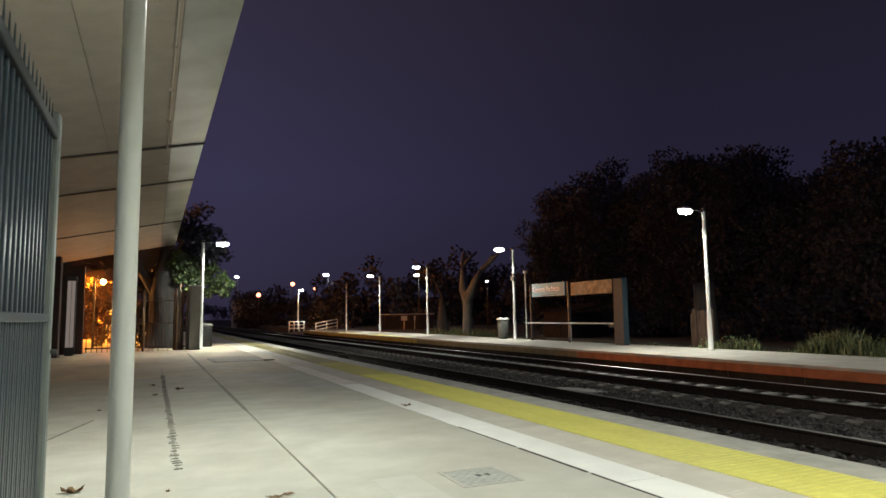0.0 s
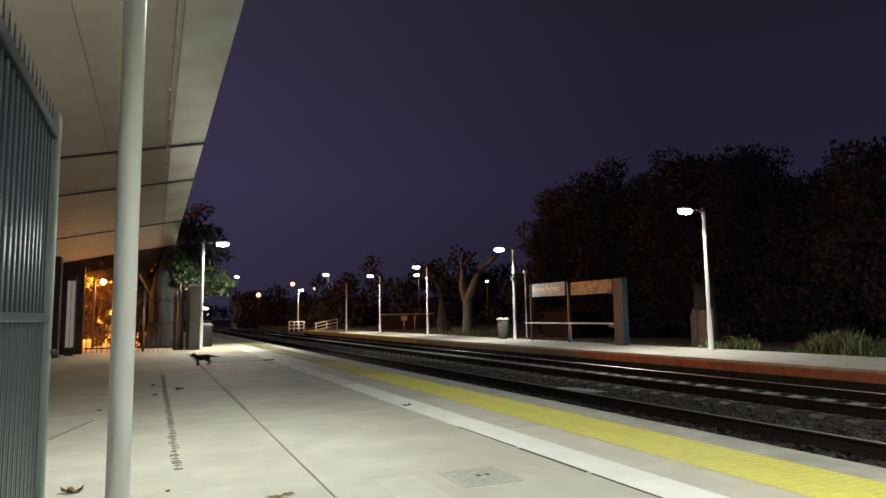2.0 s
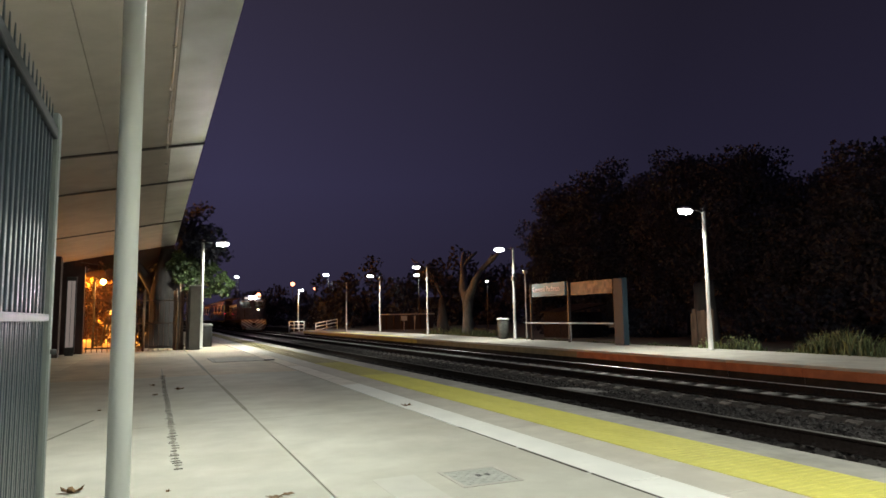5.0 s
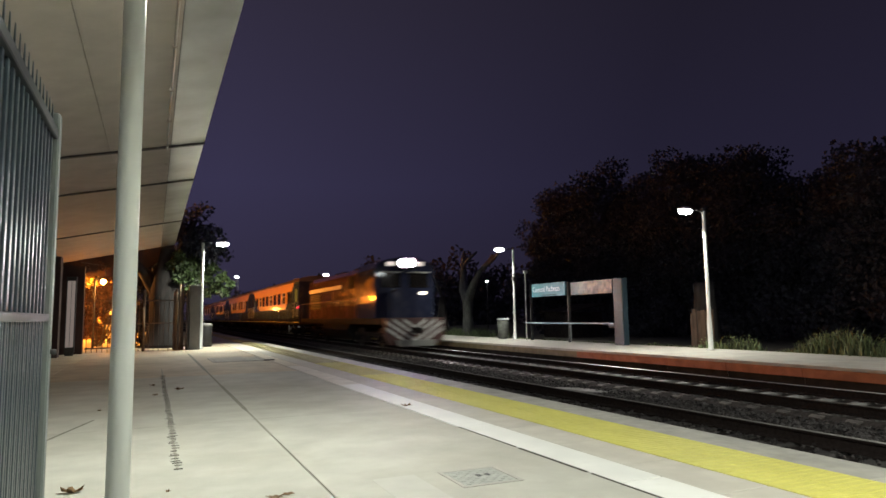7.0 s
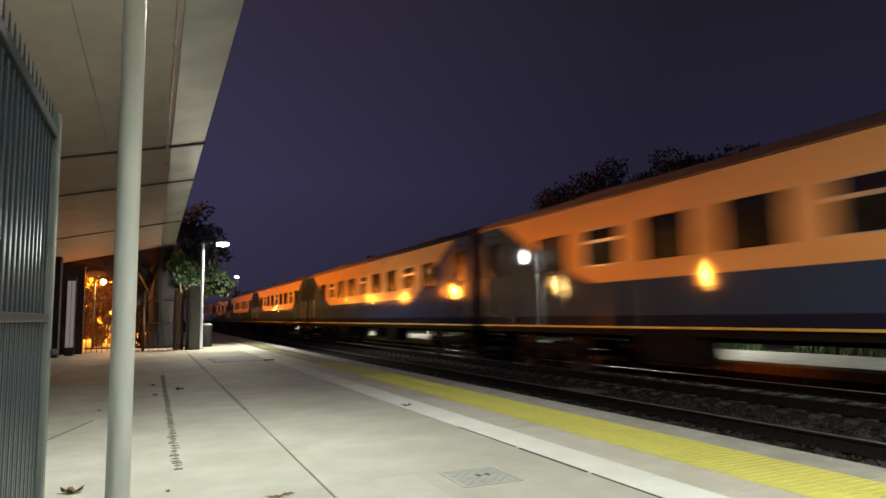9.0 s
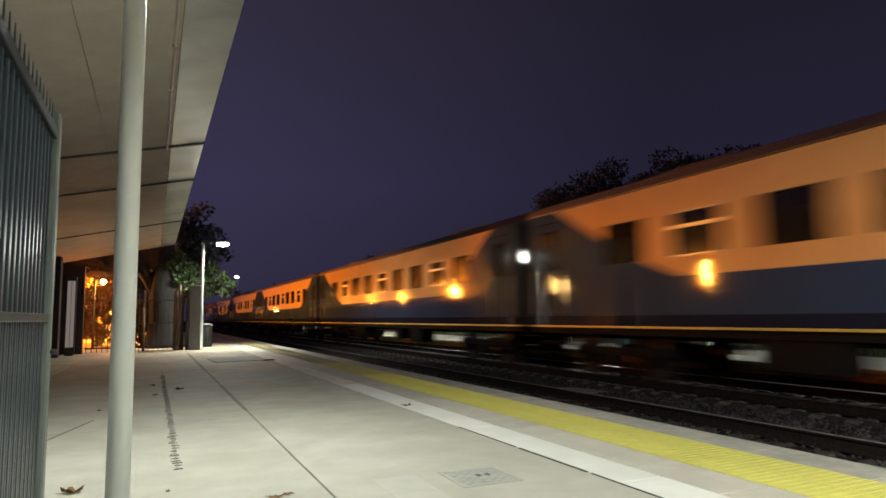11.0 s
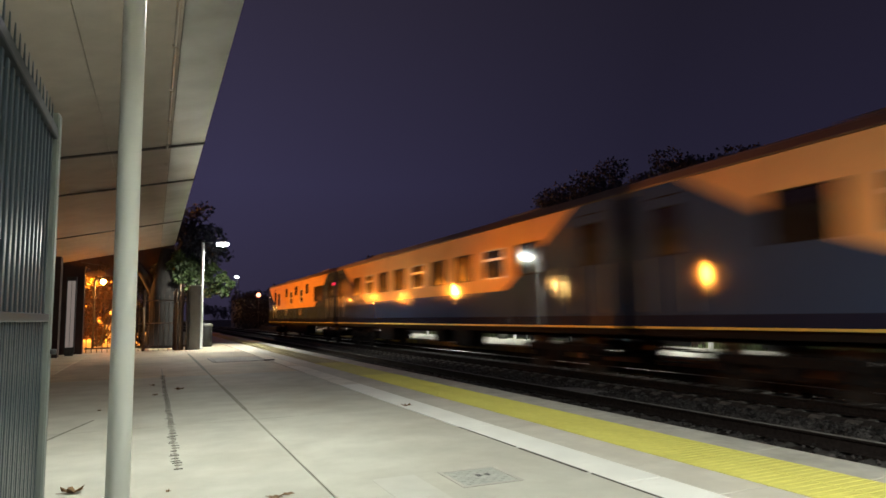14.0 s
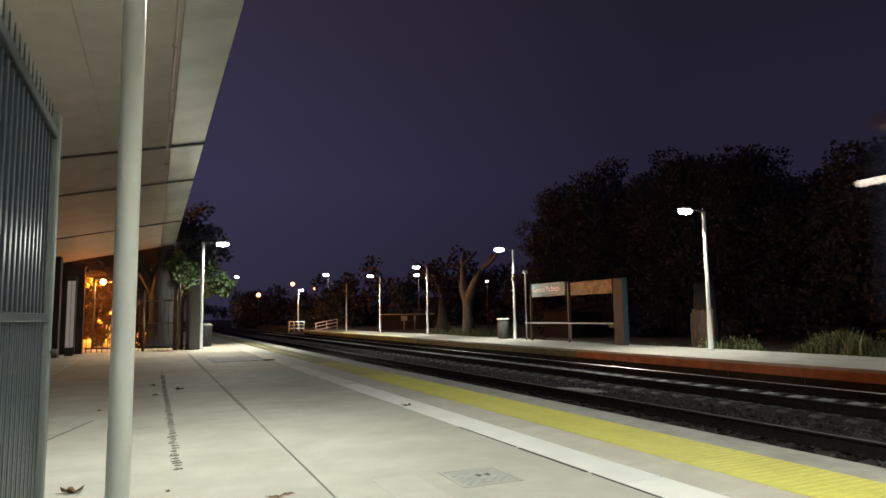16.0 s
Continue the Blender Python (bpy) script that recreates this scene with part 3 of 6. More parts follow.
# ---- lamp posts ----
def lamp_post(x, y, height, group, label, arm=-0.75, lit=True):
    lamp = thing("street_lamp", label, "street lamp", x, y, 0, group)
    bm = bmesh_new()
    lathe(bm, [(0.15, 0), (0.15, 0.02), (0.072, 0.03), (0.066, 1.0), (0.058, 1.02), (0.054, height - 0.05), (0.05, height)], 0, 0, n=16)
    part("post", bm, M_LAMPPOST, lamp, "white painted steel post")
    bm = bmesh_new()
    tube(bm, (0, 0, height - 0.03), (arm * 0.45, 0, height + 0.02), 0.025, n=8)
    box(bm, -0.07, 0.07, -0.05, 0.05, height, height + 0.10, 0.02)
    part("bracket", bm, M_DARKSTEEL, lamp)
    bm = bmesh_new()
    lathe(bm, [(0.20, 0.04), (0.27, 0.05), (0.24, 0.09), (0.10, 0.13)], arm * 0.98, 0, height - 0.03, n=18, sx=1.0, sy=0.62)
    part("head", bm, M_GALV, lamp, "grey lamp housing")
    # lens bulges beyond a real one to take in the lamp's glare
    bm = bmesh_new()
    lathe(bm, [(0.07, -0.10), (0.17, -0.08), (0.235, -0.035), (0.245, 0.0), (0.21, 0.038)], arm * 0.98, 0, height - 0.03, n=18, sx=1.0, sy=0.62)
    part("lens", bm, M_LEDGLOW, lamp, "glowing white lens")
    return lamp


FAR_LAMPS = [(15.3, 3.2), (15.3, 14.5), (15.4, 26.2), (15.6, 37.2), (15.5, 46.2)]
for x, y in FAR_LAMPS:
    lamp_post(x, y, 4.22, "platform lamps", "white lamp post with a bright white light on the far platform")
    area_lamp("lamp_light", x - 0.74, y, 3.98, 0.5, 270, LED, (x - 1.9, y, 0.0), 158)
# the lamp at y = -2 is unseen, added behind the camera for foreground light
for x, y, h, watts, out in ((1.69, 26.8, 4.15, 430, 1.0), (2.3, -2.0, 4.15, 930, 1.9)):
    lamp_post(x, y, h, "platform lamps", "white lamp post with a bright white light on the near platform", arm=0.75)
    area_lamp("lamp_light", x + 0.74, y, h - 0.24, 0.5, watts, LED, (x + out, y - 0.4, 0.0))
for z0, h in ((2.72, 0.20), (3.02, 0.05)):
    bm = bmesh_new()
    box(bm, 15.31, 15.49, 26.09, 26.31, z0, z0 + h, 0.01)
    solid("clamp_box", bm, M_DARKSTEEL, "small dark box clamped round a lamp post", "junction box", "clamp boxes")
# an unseen floodlight, added under the canopy edge, lights the near platform
bm = bmesh_new()
box(bm, 0.3, 0.6, 5.3, 5.9, 4.13, 4.26, 0.02)
flood = solid("canopy_lamp", bm, M_GALV, "added unseen floodlight under the canopy edge", "lamp")
bm = bmesh_new()
box(bm, 0.33, 0.57, 5.33, 5.87, 4.122, 4.131)
part("lens", bm, M_LEDGLOW, flood, "glowing lens")
area_lamp("canopy_light", 0.45, 5.6, 4.11, 0.4, 148, LED, None, 150)

# ---- orange sodium lamps behind the station wall and fence ----
def sodium_lamp(x, y, z, watts, ground=0.0, radius=0.17, lens=None, post=0.07, paint=None, reach=0.0):
    lamp = thing("garden_lamp", "lamp post with an orange sodium globe behind the fence", "lamp", x, y, ground, "orange lamps")
    bm = bmesh_new()
    tube(bm, (-reach, 0, 0), (-reach, 0, z - ground - radius + reach * 0.8), post, post * 0.85, n=12)
    if reach:
        tube(bm, (-reach, 0, z - ground + 0.1), (0, 0, z - ground + radius), 0.03, n=6)
    part("post", bm, paint or M_LAMPPOST, lamp)
    bm = bmesh_new()
    bmesh.ops.create_icosphere(bm, subdivisions=2, radius=radius, matrix=Matrix.Translation((0, 0, z - ground)))
    g = part("globe", bm, lens or M_SODGLOW, lamp, "glowing orange globe")
    g.visible_shadow = False
    if watts:
        point_lamp("sodium_light", x, y, z, radius, watts, SODIUM)
    return lamp


sodium_lamp(-5.0, 22.6, 2.9, 5900, post=0.17, paint=M_POLE, reach=0.5)
sodium_lamp(-2.0, 30.7, 2.78, 75, radius=0.10, lens=M_SODNEAR, post=0.04, paint=M_DARKSTEEL, reach=0.3)
sodium_lamp(-2.0, 44.2, 3.0, 6000, post=0.14, paint=M_POLE, reach=0.5)
# unseen lamps added from here to y = 134, lighting garden and train
sodium_lamp(-3.0, 58.0, 3.0, 3000, lens=M_SODFAR)
sodium_lamp(-3.0, 67.6, 3.2, 3000, lens=M_SODFAR)
sodium_lamp(-3.2, 78.0, 3.2, 3600, lens=M_SODFAR)
sodium_lamp(-3.4, 104.0, 3.0, 700)
sodium_lamp(-3.8, 134.0, 3.0, 500)
# globes oversized: the glare round distant lamps is put into their size
for x, y, z in ((17.2, 120.0, 5.4), (23.3, 120.0, 7.4), (27.4, 120.0, 6.6)):
    sodium_lamp(x, y, z, 0, -0.82, 0.40 if x < 25 else 0.24, M_SODFAR, paint=M_DARKSTEEL)

# ---- gate beside the camera ----
gate = thing("gate", "grey-blue steel gate with upright flat bars and spiked tops", "gate", -0.47, 0, 0)
bm = bmesh_new()
box(bm, -0.03, 0.035, 3.46, 3.54, 0.0, 2.13, 0.008)
part("post", bm, M_GATEPOST, gate, "pale grey square gate post")
bm = bmesh_new()
box(bm, -0.03, 0.035, 0.22, 0.30, 0.0, 2.13, 0.008)
part("post", bm, M_GATEPOST, gate, "pale grey square gate post")
for z0, z1 in ((2.0, 2.05), (1.14, 1.175), (0.10, 0.15)):
    bm = bmesh_new()
    box(bm, -0.02, 0.03, 0.30, 3.46, z0, z1, 0.004)
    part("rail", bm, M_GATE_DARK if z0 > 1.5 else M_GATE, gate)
bm = bmesh_new()
box(bm, -0.005, 0.005, -0.016, 0.016, 0.15, 2.0, 0.002)
prism(bm, [(-0.005, 2.05), (0.005, 2.05), (0.001, 2.16), (-0.001, 2.16)], -0.008, 0.008)
BAR = make_mesh("bar", bm, M_GATE)
for i in range(35):
    ob = part("bar", BAR, M_GATE, gate)
    ob.location = (0.008, 0.36 + 0.09 * i, 0)
bm = bmesh_new()
box(bm, -0.004, 0.004, -0.012, 0.012, 0.15, 1.14, 0.002)
SHORT_BAR = make_mesh("short_bar", bm, M_GATE)
for i in range(34):
    ob = part("short_bar", SHORT_BAR, M_GATE, gate)
    ob.location = (0.008, 0.405 + 0.09 * i, 0)
# near-black sheet makes the gaps between the bars dark
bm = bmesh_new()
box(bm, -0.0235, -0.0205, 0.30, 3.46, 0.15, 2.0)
part("back_sheet", bm, M_GATE_DARK, gate, "thin near-black sheet that fills the gaps between the bars")
bm = bmesh_new()
tube(bm, (0.034, 3.5, 1.0), (0.06, 3.5, 1.0), 0.012, n=8)
part("bolt", bm, M_DARKSTEEL, gate)

# ---- things set in the platform ----
cover = thing("manhole_cover", "square cement-filled inspection cover set in the platform", "manhole cover", 2.15, 4.2, 0, turn=-1.5)
bm = bmesh_new()
for a, b, c, d in ((-0.23, 0.23, -0.235, -0.205), (-0.23, 0.23, 0.205, 0.235), (-0.23, -0.20, -0.205, 0.205), (0.20, 0.23, -0.205, 0.205)):
    box(bm, a, b, c, d, -0.02, 0.004)
part("frame", bm, M_COPING, cover)
bm = bmesh_new()
box(bm, -0.195, 0.195, -0.20, 0.20, -0.02, 0.002)
for i in range(9):
    for j in range(9):
        if (i + j) % 2 == 0:
            box(bm, -0.175 + i * 0.04, -0.15 + i * 0.04, -0.18 + j * 0.04, -0.155 + j * 0.04, 0.002, 0.005)
part("plate", bm, shader("cement_filled_cover", (0.36, 0.375, 0.35), 0.75, scale=14, var=0.18, stain=0.5, stain_scale=9, stain_colour=(0.42, 0.425, 0.39)), cover)
for x in (-0.02, 0.05):
    bm = bmesh_new()
    box(bm, x, x + 0.03, -0.01, 0.035, 0.005, 0.008)
    part("lifting_slot", bm, M_DARKSTEEL, cover)
bm = bmesh_new()
box(bm, 1.43, 1.75, 3.75, 4.46, 0.0005, 0.0015)
solid("repair_patch", bm, shader("patch_mortar", (0.485, 0.485, 0.445), 0.8, scale=4, var=0.08), "smooth pale mortar repair in the platform", "patch")

hatch = thing("floor_hatch", "low framed steel hatch in the platform", "hatch", 2.15, 19.1, 0)
bm = bmesh_new()
for a, b, c, d in ((-0.7, 0.7, -0.95, -0.87), (-0.7, 0.7, 0.87, 0.95), (-0.7, -0.62, -0.87, 0.87), (0.62, 0.7, -0.87, 0.87)):
    box(bm, a, b, c, d, 0.0, 0.014, 0.003)
part("frame", bm, M_COPING, hatch)
bm = bmesh_new()
box(bm, -0.6, 0.6, -0.85, 0.85, 0.0, 0.012, 0.003)
part("plate", bm, M_COPING, hatch)
bm = bmesh_new()
box(bm, 0.62, 0.9, -0.98, -0.93, 0.0, 0.03, 0.004)
part("handle", bm, M_DARKSTEEL, hatch)

M_SLOT = shader("black_slot_dirt", (0.055, 0.050, 0.042), 0.95, scale=30, var=0.4)
rng = random.Random(5)
drain = thing("slot_drain", "narrow slot drain with uneven dirty slots in the platform", "drain", 0.2, 0, 0)
y = 5.45
while y < 14.6:
    w = 0.024 + 0.018 * abs(math.sin(y * 5.1)) * rng.uniform(0.4, 1.3)
    bm = bmesh_new()
    o = rng.uniform(-0.012, 0.012)
    d = rng.uniform(0.020, 0.042)
    prism(bm, [(-w + o, 0.0), (w + o, 0.0), (w * 0.9 + o, 0.002), (-w * 0.9 + o, 0.002)], y, y + d)
    part("slot", bm, M_SLOT, drain)
    y += d + rng.uniform(0.03, 0.11)
bm = bmesh_new()
box(bm, -0.012, 0.012, 5.5, 16.5, 0.0003, 0.0012)
part("channel", bm, shader("drain_dirt", (0.33, 0.32, 0.275), 0.9, scale=7, var=0.3), drain, "dirt along the slots")

# wide worn stretch of the long joint
for a, b, w in ((6.6, 8.6, 0.012), (8.6, 11.8, 0.026), (11.8, 15.5, 0.020), (15.5, 23.5, 0.036)):
    bm = bmesh_new()
    prism(bm, [(1.09 - w, 0.0004), (1.09 + w, 0.0004), (1.09 + w * 0.8, 0.0016), (1.09 - w * 0.8, 0.0016)], a, b)
    solid("joint_stain", bm, shader("joint_dirt", (0.27, 0.26, 0.215), 0.9, scale=9, var=0.4), "dirty worn stretch of the slab joint", "stain")
for a, b, w in ((2.6, 3.9, 0.010), (3.95, 4.9, 0.014), (4.96, 6.1, 0.008)):
    bm = bmesh_new()
    prism(bm, [(2.897 - w, 0.0004), (2.897 + w, 0.0004), (2.897 + w * 0.7, 0.0044), (2.897 - w * 0.7, 0.0044)], a, b)
    solid("edge_joint", bm, M_SLOT, "open dark joint beside the white edge slabs", "joint")
bm = bmesh_new()
v = [(-1.30, 5.9), (-0.62, 8.55), (-0.585, 8.55), (-1.27, 5.9)]
a = [bm.verts.new((p[0], p[1], 0.0003)) for p in v]
b = [bm.verts.new((p[0], p[1], 0.0014)) for p in v]
bm.faces.new(a[::-1])
bm.faces.new(b)
for i in range(4):
    bm.faces.new((a[i], a[(i + 1) % 4], b[(i + 1) % 4], b[i]))
solid("crack_stain", bm, shader("crack_dirt", (0.22, 0.215, 0.18), 0.9, scale=9, var=0.4), "dark diagonal crack across the slab", "crack")


def dry_leaf(x, y, size, seed, turn, curl=0.42):
    """A curled, ragged leaf with a raised rim and a short stalk."""
    r = random.Random(seed)
    bm = bmesh_new()
    n = 15
    centre = bm.verts.new((0, 0, 0.006))
    low = bm.verts.new((0, 0, 0.001))
    ring, under = [], []
    for i in range(n):
        a = 2 * math.pi * i / n
        rad = size * (0.55 + 0.45 * abs(math.sin(2.5 * a))) * r.uniform(0.8, 1.1)
        zz = 0.004 + size * curl * r.uniform(0.0, 1.0) * (1 if i % 3 else 0.2)
        ring.append(bm.verts.new((rad * math.cos(a), rad * 0.75 * math.sin(a), zz + 0.002)))
        under.append(bm.verts.new((rad * math.cos(a), rad * 0.75 * math.sin(a), zz)))
    for i in range(n):
        j = (i + 1) % n
        bm.faces.new((centre, ring[i], ring[j]))
        bm.faces.new((low, under[j], under[i]))
        bm.faces.new((ring[i], under[i], under[j], ring[j]))
    tube(bm, (0, 0, 0.003), (-size * 1.3, 0, 0.004), 0.002, n=5)
    ob = solid("dry_leaf", bm, M_LEAFDRY, "curled brown dry leaf on the platform", "leaf", "fallen leaves")
    ob.matrix_basis = pose(x, y, 0, 0, 0, turn)
    return ob


for i, (x, y, s) in enumerate(((-0.46, 5.06, 0.075), (0.42, 11.55, 0.11), (0.01, 12.5, 0.06), (2.98, 7.85, 0.07), (0.12, 4.79, 0.022), (0.74, 4.32, 0.055), (0.83, 4.36, 0.05), (0.05, 10.9, 0.07), (-0.6, 9.4, 0.03))):
    dry_leaf(x, y, s, i, 63 * i, {0: 0.62, 5: 0.06, 6: 0.06}.get(i, 0.42))

# ---- end of the canopy: fence, pillar, bin, light box ----
fence = thing("fence", "dark brown steel bar fence across the platform's end", "fence", 0, 26.6, 0)
for z0, z1 in ((0.12, 0.17), (1.0, 1.04), (1.85, 1.90)):
    bm = bmesh_new()
    box(bm, -2.25, 1.25, -0.02, 0.02, z0, z1)
    part("rail", bm, M_FENCE, fence)
bm = bmesh_new()
box(bm, -0.011, 0.011, -0.011, 0.011, 0.0, 2.02)
prism(bm, [(-0.011, 2.02), (0.011, 2.02), (0.0, 2.1)], -0.011, 0.011)
FBAR = make_mesh("fence_bar", bm, M_FENCE)
for i in range(21):
    ob = part("bar", FBAR, M_FENCE, fence)
    ob.location = (-2.2 + 0.17 * i, 0.0, 0)
for x in (-0.33, 0.72, 0.98, 1.17):
    bm = bmesh_new()
    box(bm, x - 0.045, x + 0.045, -0.06, 0.06, 0.0, 2.25, 0.01)
    part("post", bm, M_FENCE, fence)
# uneven weathered posts on the platform side of the fence
for x, h, s in ((-0.34, 1.62, 0.05), (0.78, 2.3, 0.05), (0.9, 2.5, 0.035)):
    bm = bmesh_new()
    limb(bm, [(x, 26.3, 0), (x + 0.01, 26.3, h * 0.5), (x - 0.01, 26.3, h)], [s, s * 0.9, s * 0.8], n=8)
    solid("fence_stake", bm, M_TIMBER, "weathered wooden stake tied to the fence", "stake", "fence stakes")
pillar = thing("pillar", "tall flat grey painted pillar at the end of the fence", "pillar", 1.42, 26.45, 0)
bm = bmesh_new()
box(bm, -0.20, 0.20, -0.25, 0.25, 0, 2.41, 0.015)
part("shaft", bm, M_PILLAR, pillar)
bm = bmesh_new()
box(bm, -0.215, 0.215, -0.265, 0.265, 2.41, 2.44, 0.006)
part("cap", bm, M_GALV, pillar)
bm = bmesh_new()
box(bm, -0.27, -0.225, -0.3, -0.2, 0, 2.2, 0.006)
part("gate_stop", bm, M_DARKSTEEL, pillar)

bin1 = thing("litter_bin", "black round litter bin with a lid beside the lamp post", "litter bin", 2.03, 29.0, 0)
bm = bmesh_new()
lathe(bm, [(0.22, 0), (0.235, 0.02), (0.245, 0.84), (0.235, 0.86)], 0, 0, n=20)
part("bin_body", bm, M_BINDARK, bin1)
bm = bmesh_new()
lathe(bm, [(0.255, 0.86), (0.26, 0.92), (0.18, 0.97), (0.05, 0.98)], 0, 0, n=20)
part("lid", bm, M_BIN, bin1, "dark grey lid")
bin2 = thing("litter_bin", "grey round litter bin with a white rim on the far platform", "litter bin", 15.45, 27.4, 0)
bm = bmesh_new()
lathe(bm, [(0.22, 0), (0.25, 0.03), (0.28, 0.88), (0.26, 0.9)], 0, 0, n=20)
part("bin_body", bm, M_BINGREY, bin2)
bm = bmesh_new()
lathe(bm, [(0.30, 0.90), (0.31, 0.96), (0.26, 0.99), (0.24, 0.96)], 0, 0, n=20)
part("rim", bm, M_POLE, bin2, "white rim")

light_box = thing("light_box", "tall narrow lit poster case with dark bars beside the wall", "light box", -2.53, 24.6, 0)
bm = bmesh_new()
box(bm, -0.15, 0.15, 0.0, 0.12, 0.1, 2.62, 0.01)
part("case", bm, M_DARKSTEEL, light_box)
bm = bmesh_new()
box(bm, -0.115, 0.115, -0.006, -0.001, 0.28, 2.48)
part("face", bm, M_BOXGLOW, light_box, "glowing warm white face")
bm = bmesh_new()
box(bm, 0.0, 0.012, -0.02, -0.006, 0.28, 2.48)
part("bar", bm, M_DARKSTEEL, light_box)
bm = bmesh_new()
box(bm, -0.12, 0.12, 0.0, 0.1, 0.0, 0.1)
part("foot", bm, M_DARKSTEEL, light_box)

# ---- trees ----
def tree(name, label, x, y, z, trunk, limbs, clumps, leaves, size, material, seed, flat=0.75, category="tree", bark=None):
    t = thing(name, label, category, x, y, z)
    bm = bmesh_new()
    limb(bm, [(p[0], p[1], p[2]) for p in trunk], [p[3] for p in trunk], n=14)
    for pts in limbs:
        limb(bm, [p[:3] for p in pts], [p[3] for p in pts], n=8)
    part("trunk", bm, bark or M_BARK_DARK, t, "rough brown trunk and limbs")
    if clumps:
        leaf_cloud("crown", clumps, 0.5, leaves, size, material, seed, flat, parent=t)
    return t


rng = random.Random(11)


def clump_ball(cx, cy, cz, rx, ry, rz, n, r, rng):
    out = []
    for _ in range(n):
        u = Vector((rng.gauss(0, 1), rng.gauss(0, 1), rng.gauss(0, 1))).normalized() * rng.uniform(0.45, 1.0)
        out.append((cx + u.x * rx, cy + u.y * ry, cz + u.z * rz, r * rng.uniform(0.6, 1.25)))
    return out


# big old tree behind the fence, its low leaves lit by the platform lamp
clumps = [(x, 0.1 + 0.6 * math.sin(3 * x + z), z, r) for x, z, r in ((0.45, 3.85, 0.24), (0.65, 3.4, 0.32), (0.95, 3.7, 0.36), (0.8, 3.0, 0.26), (1.25, 3.3, 0.38), (1.5, 3.8, 0.34), (1.15, 2.7, 0.24), (1.65, 3.0, 0.32),
          (1.85, 3.45, 0.30), (2.0, 2.6, 0.28), (2.25, 3.0, 0.26), (2.35, 2.42, 0.22), (1.7, 2.4, 0.18), (1.4, 4.15, 0.26), (2.6, 2.7, 0.16), (0.25, 3.5, 0.2), (0.5, 2.9, 0.2), (0.9, 2.5, 0.18))]
upper = clump_ball(0.5, 0.9, 5.2, 1.7, 1.6, 1.1, 22, 0.55, rng) + clump_ball(1.3, 0.6, 4.4, 1.3, 1.2, 0.9, 20, 0.45, rng)
old_tree = tree("tree", "big old leafy tree behind the platform fence", 0.4, 29.3, -0.1,
     [(0, 0, 0, 0.85), (0.02, 0, 0.35, 0.68), (0.0, 0.0, 1.2, 0.58), (-0.05, 0, 2.2, 0.6), (0.0, 0, 3.0, 0.5), (0.1, 0, 4.2, 0.3)],
     [[(-0.1, 0, 2.0, 0.3), (-0.7, 0.2, 3.0, 0.22), (-1.4, 0.3, 4.0, 0.12)], [(0.1, 0.3, 2.6, 0.22), (0.7, 0.5, 3.4, 0.12), (1.5, 0.4, 3.8, 0.05)], [(0, 0, 3.0, 0.25), (0.7, 0.4, 4.4, 0.16), (1.2, 0.6, 5.6, 0.07)]],
     clumps, 2600, 0.19, M_LEAF, 3, 0.8)
leaf_cloud("upper_crown", upper, 0.6, 5200, 0.16, M_LEAF_DARK, 4, 0.8, parent=old_tree)
ivy = thing("ivy", "dark ivy curtain hanging behind the fence beside the old tree", "ivy", -0.3, 31.3, -0.1)
leaf_cloud("foliage", [(rng.uniform(-0.9, 1.0), rng.uniform(-0.2, 0.5), rng.uniform(0.2, 5.2), rng.uniform(0.3, 0.55)) for _ in range(90)], 0.4, 7000, 0.16, M_LEAF_DARK, 77, 1.0, parent=ivy, hang=0.8)
bm = bmesh_new()
for i in range(6):
    limb(bm, [(-0.8 + 0.32 * i, 0.1, 0), (-0.75 + 0.3 * i, 0.15, 2.0), (-0.7 + 0.3 * i, 0.1, 4.6)], [0.05, 0.04, 0.02], n=6)
part("stems", bm, M_BARK_DARK, ivy)
# orange-lit bush by the sodium lamp
def garden_bush(x, y, wide, tall, leaves, seed, paint=M_LEAF_OCHRE):
    bush = thing("tree", "added golden tree that gives the train an orange reflection", "tree", x, y, -0.82, "garden trees") if tall > 4 else thing("bush", "dense autumn bush lit orange by the lamp behind the fence", "bush", x, y, -0.1, "garden bushes")
    r = random.Random(seed)
    bm = bmesh_new()
    for i in range(7):
        a = i * 0.9
        limb(bm, [(0.1 * math.cos(a), 0.1 * math.sin(a), 0), (0.35 * wide * math.cos(a), 0.3 * math.sin(a), tall * 0.45), (0.75 * wide * math.cos(a), 0.5 * math.sin(a), tall * 0.85)], [0.05, 0.035, 0.01], n=6)
    part("stems", bm, M_BARK, bush)
    cl = clump_ball(0.0, 0.0, tall * 0.48, wide, 0.5 if tall < 4 else wide * 0.7, tall * 0.5, 46 if tall < 4 else 80, 0.32 if tall < 4 else 0.55, r) + clump_ball(0.4 * wide, -0.3, tall * 0.97, 0.45, 0.4, 0.4, 7, 0.22, r)
    leaf_cloud("foliage", cl, 0.3, leaves, 0.12 if paint is M_LEAF_OCHRE else 0.2, paint, seed, 0.9, parent=bush)


garden_bush(-2.3, 33.2, 1.7, 3.4, 11000, 8)
# this bush and the trees below are unseen, added to reflect in the train
garden_bush(-4.9, 33.0, 1.1, 2.3, 5000, 9)
garden_bush(-3.8, 46.8, 2.2, 8.0, 11000, 10, M_LEAF_GOLD)
garden_bush(-4.6, 60.6, 2.3, 8.2, 11000, 12, M_LEAF_GOLD)
garden_bush(-4.6, 80.6, 2.3, 8.2, 9000, 13, M_LEAF_GOLD)
garden_bush(-4.2, 53.6, 2.1, 7.6, 9000, 14, M_LEAF_GOLD)
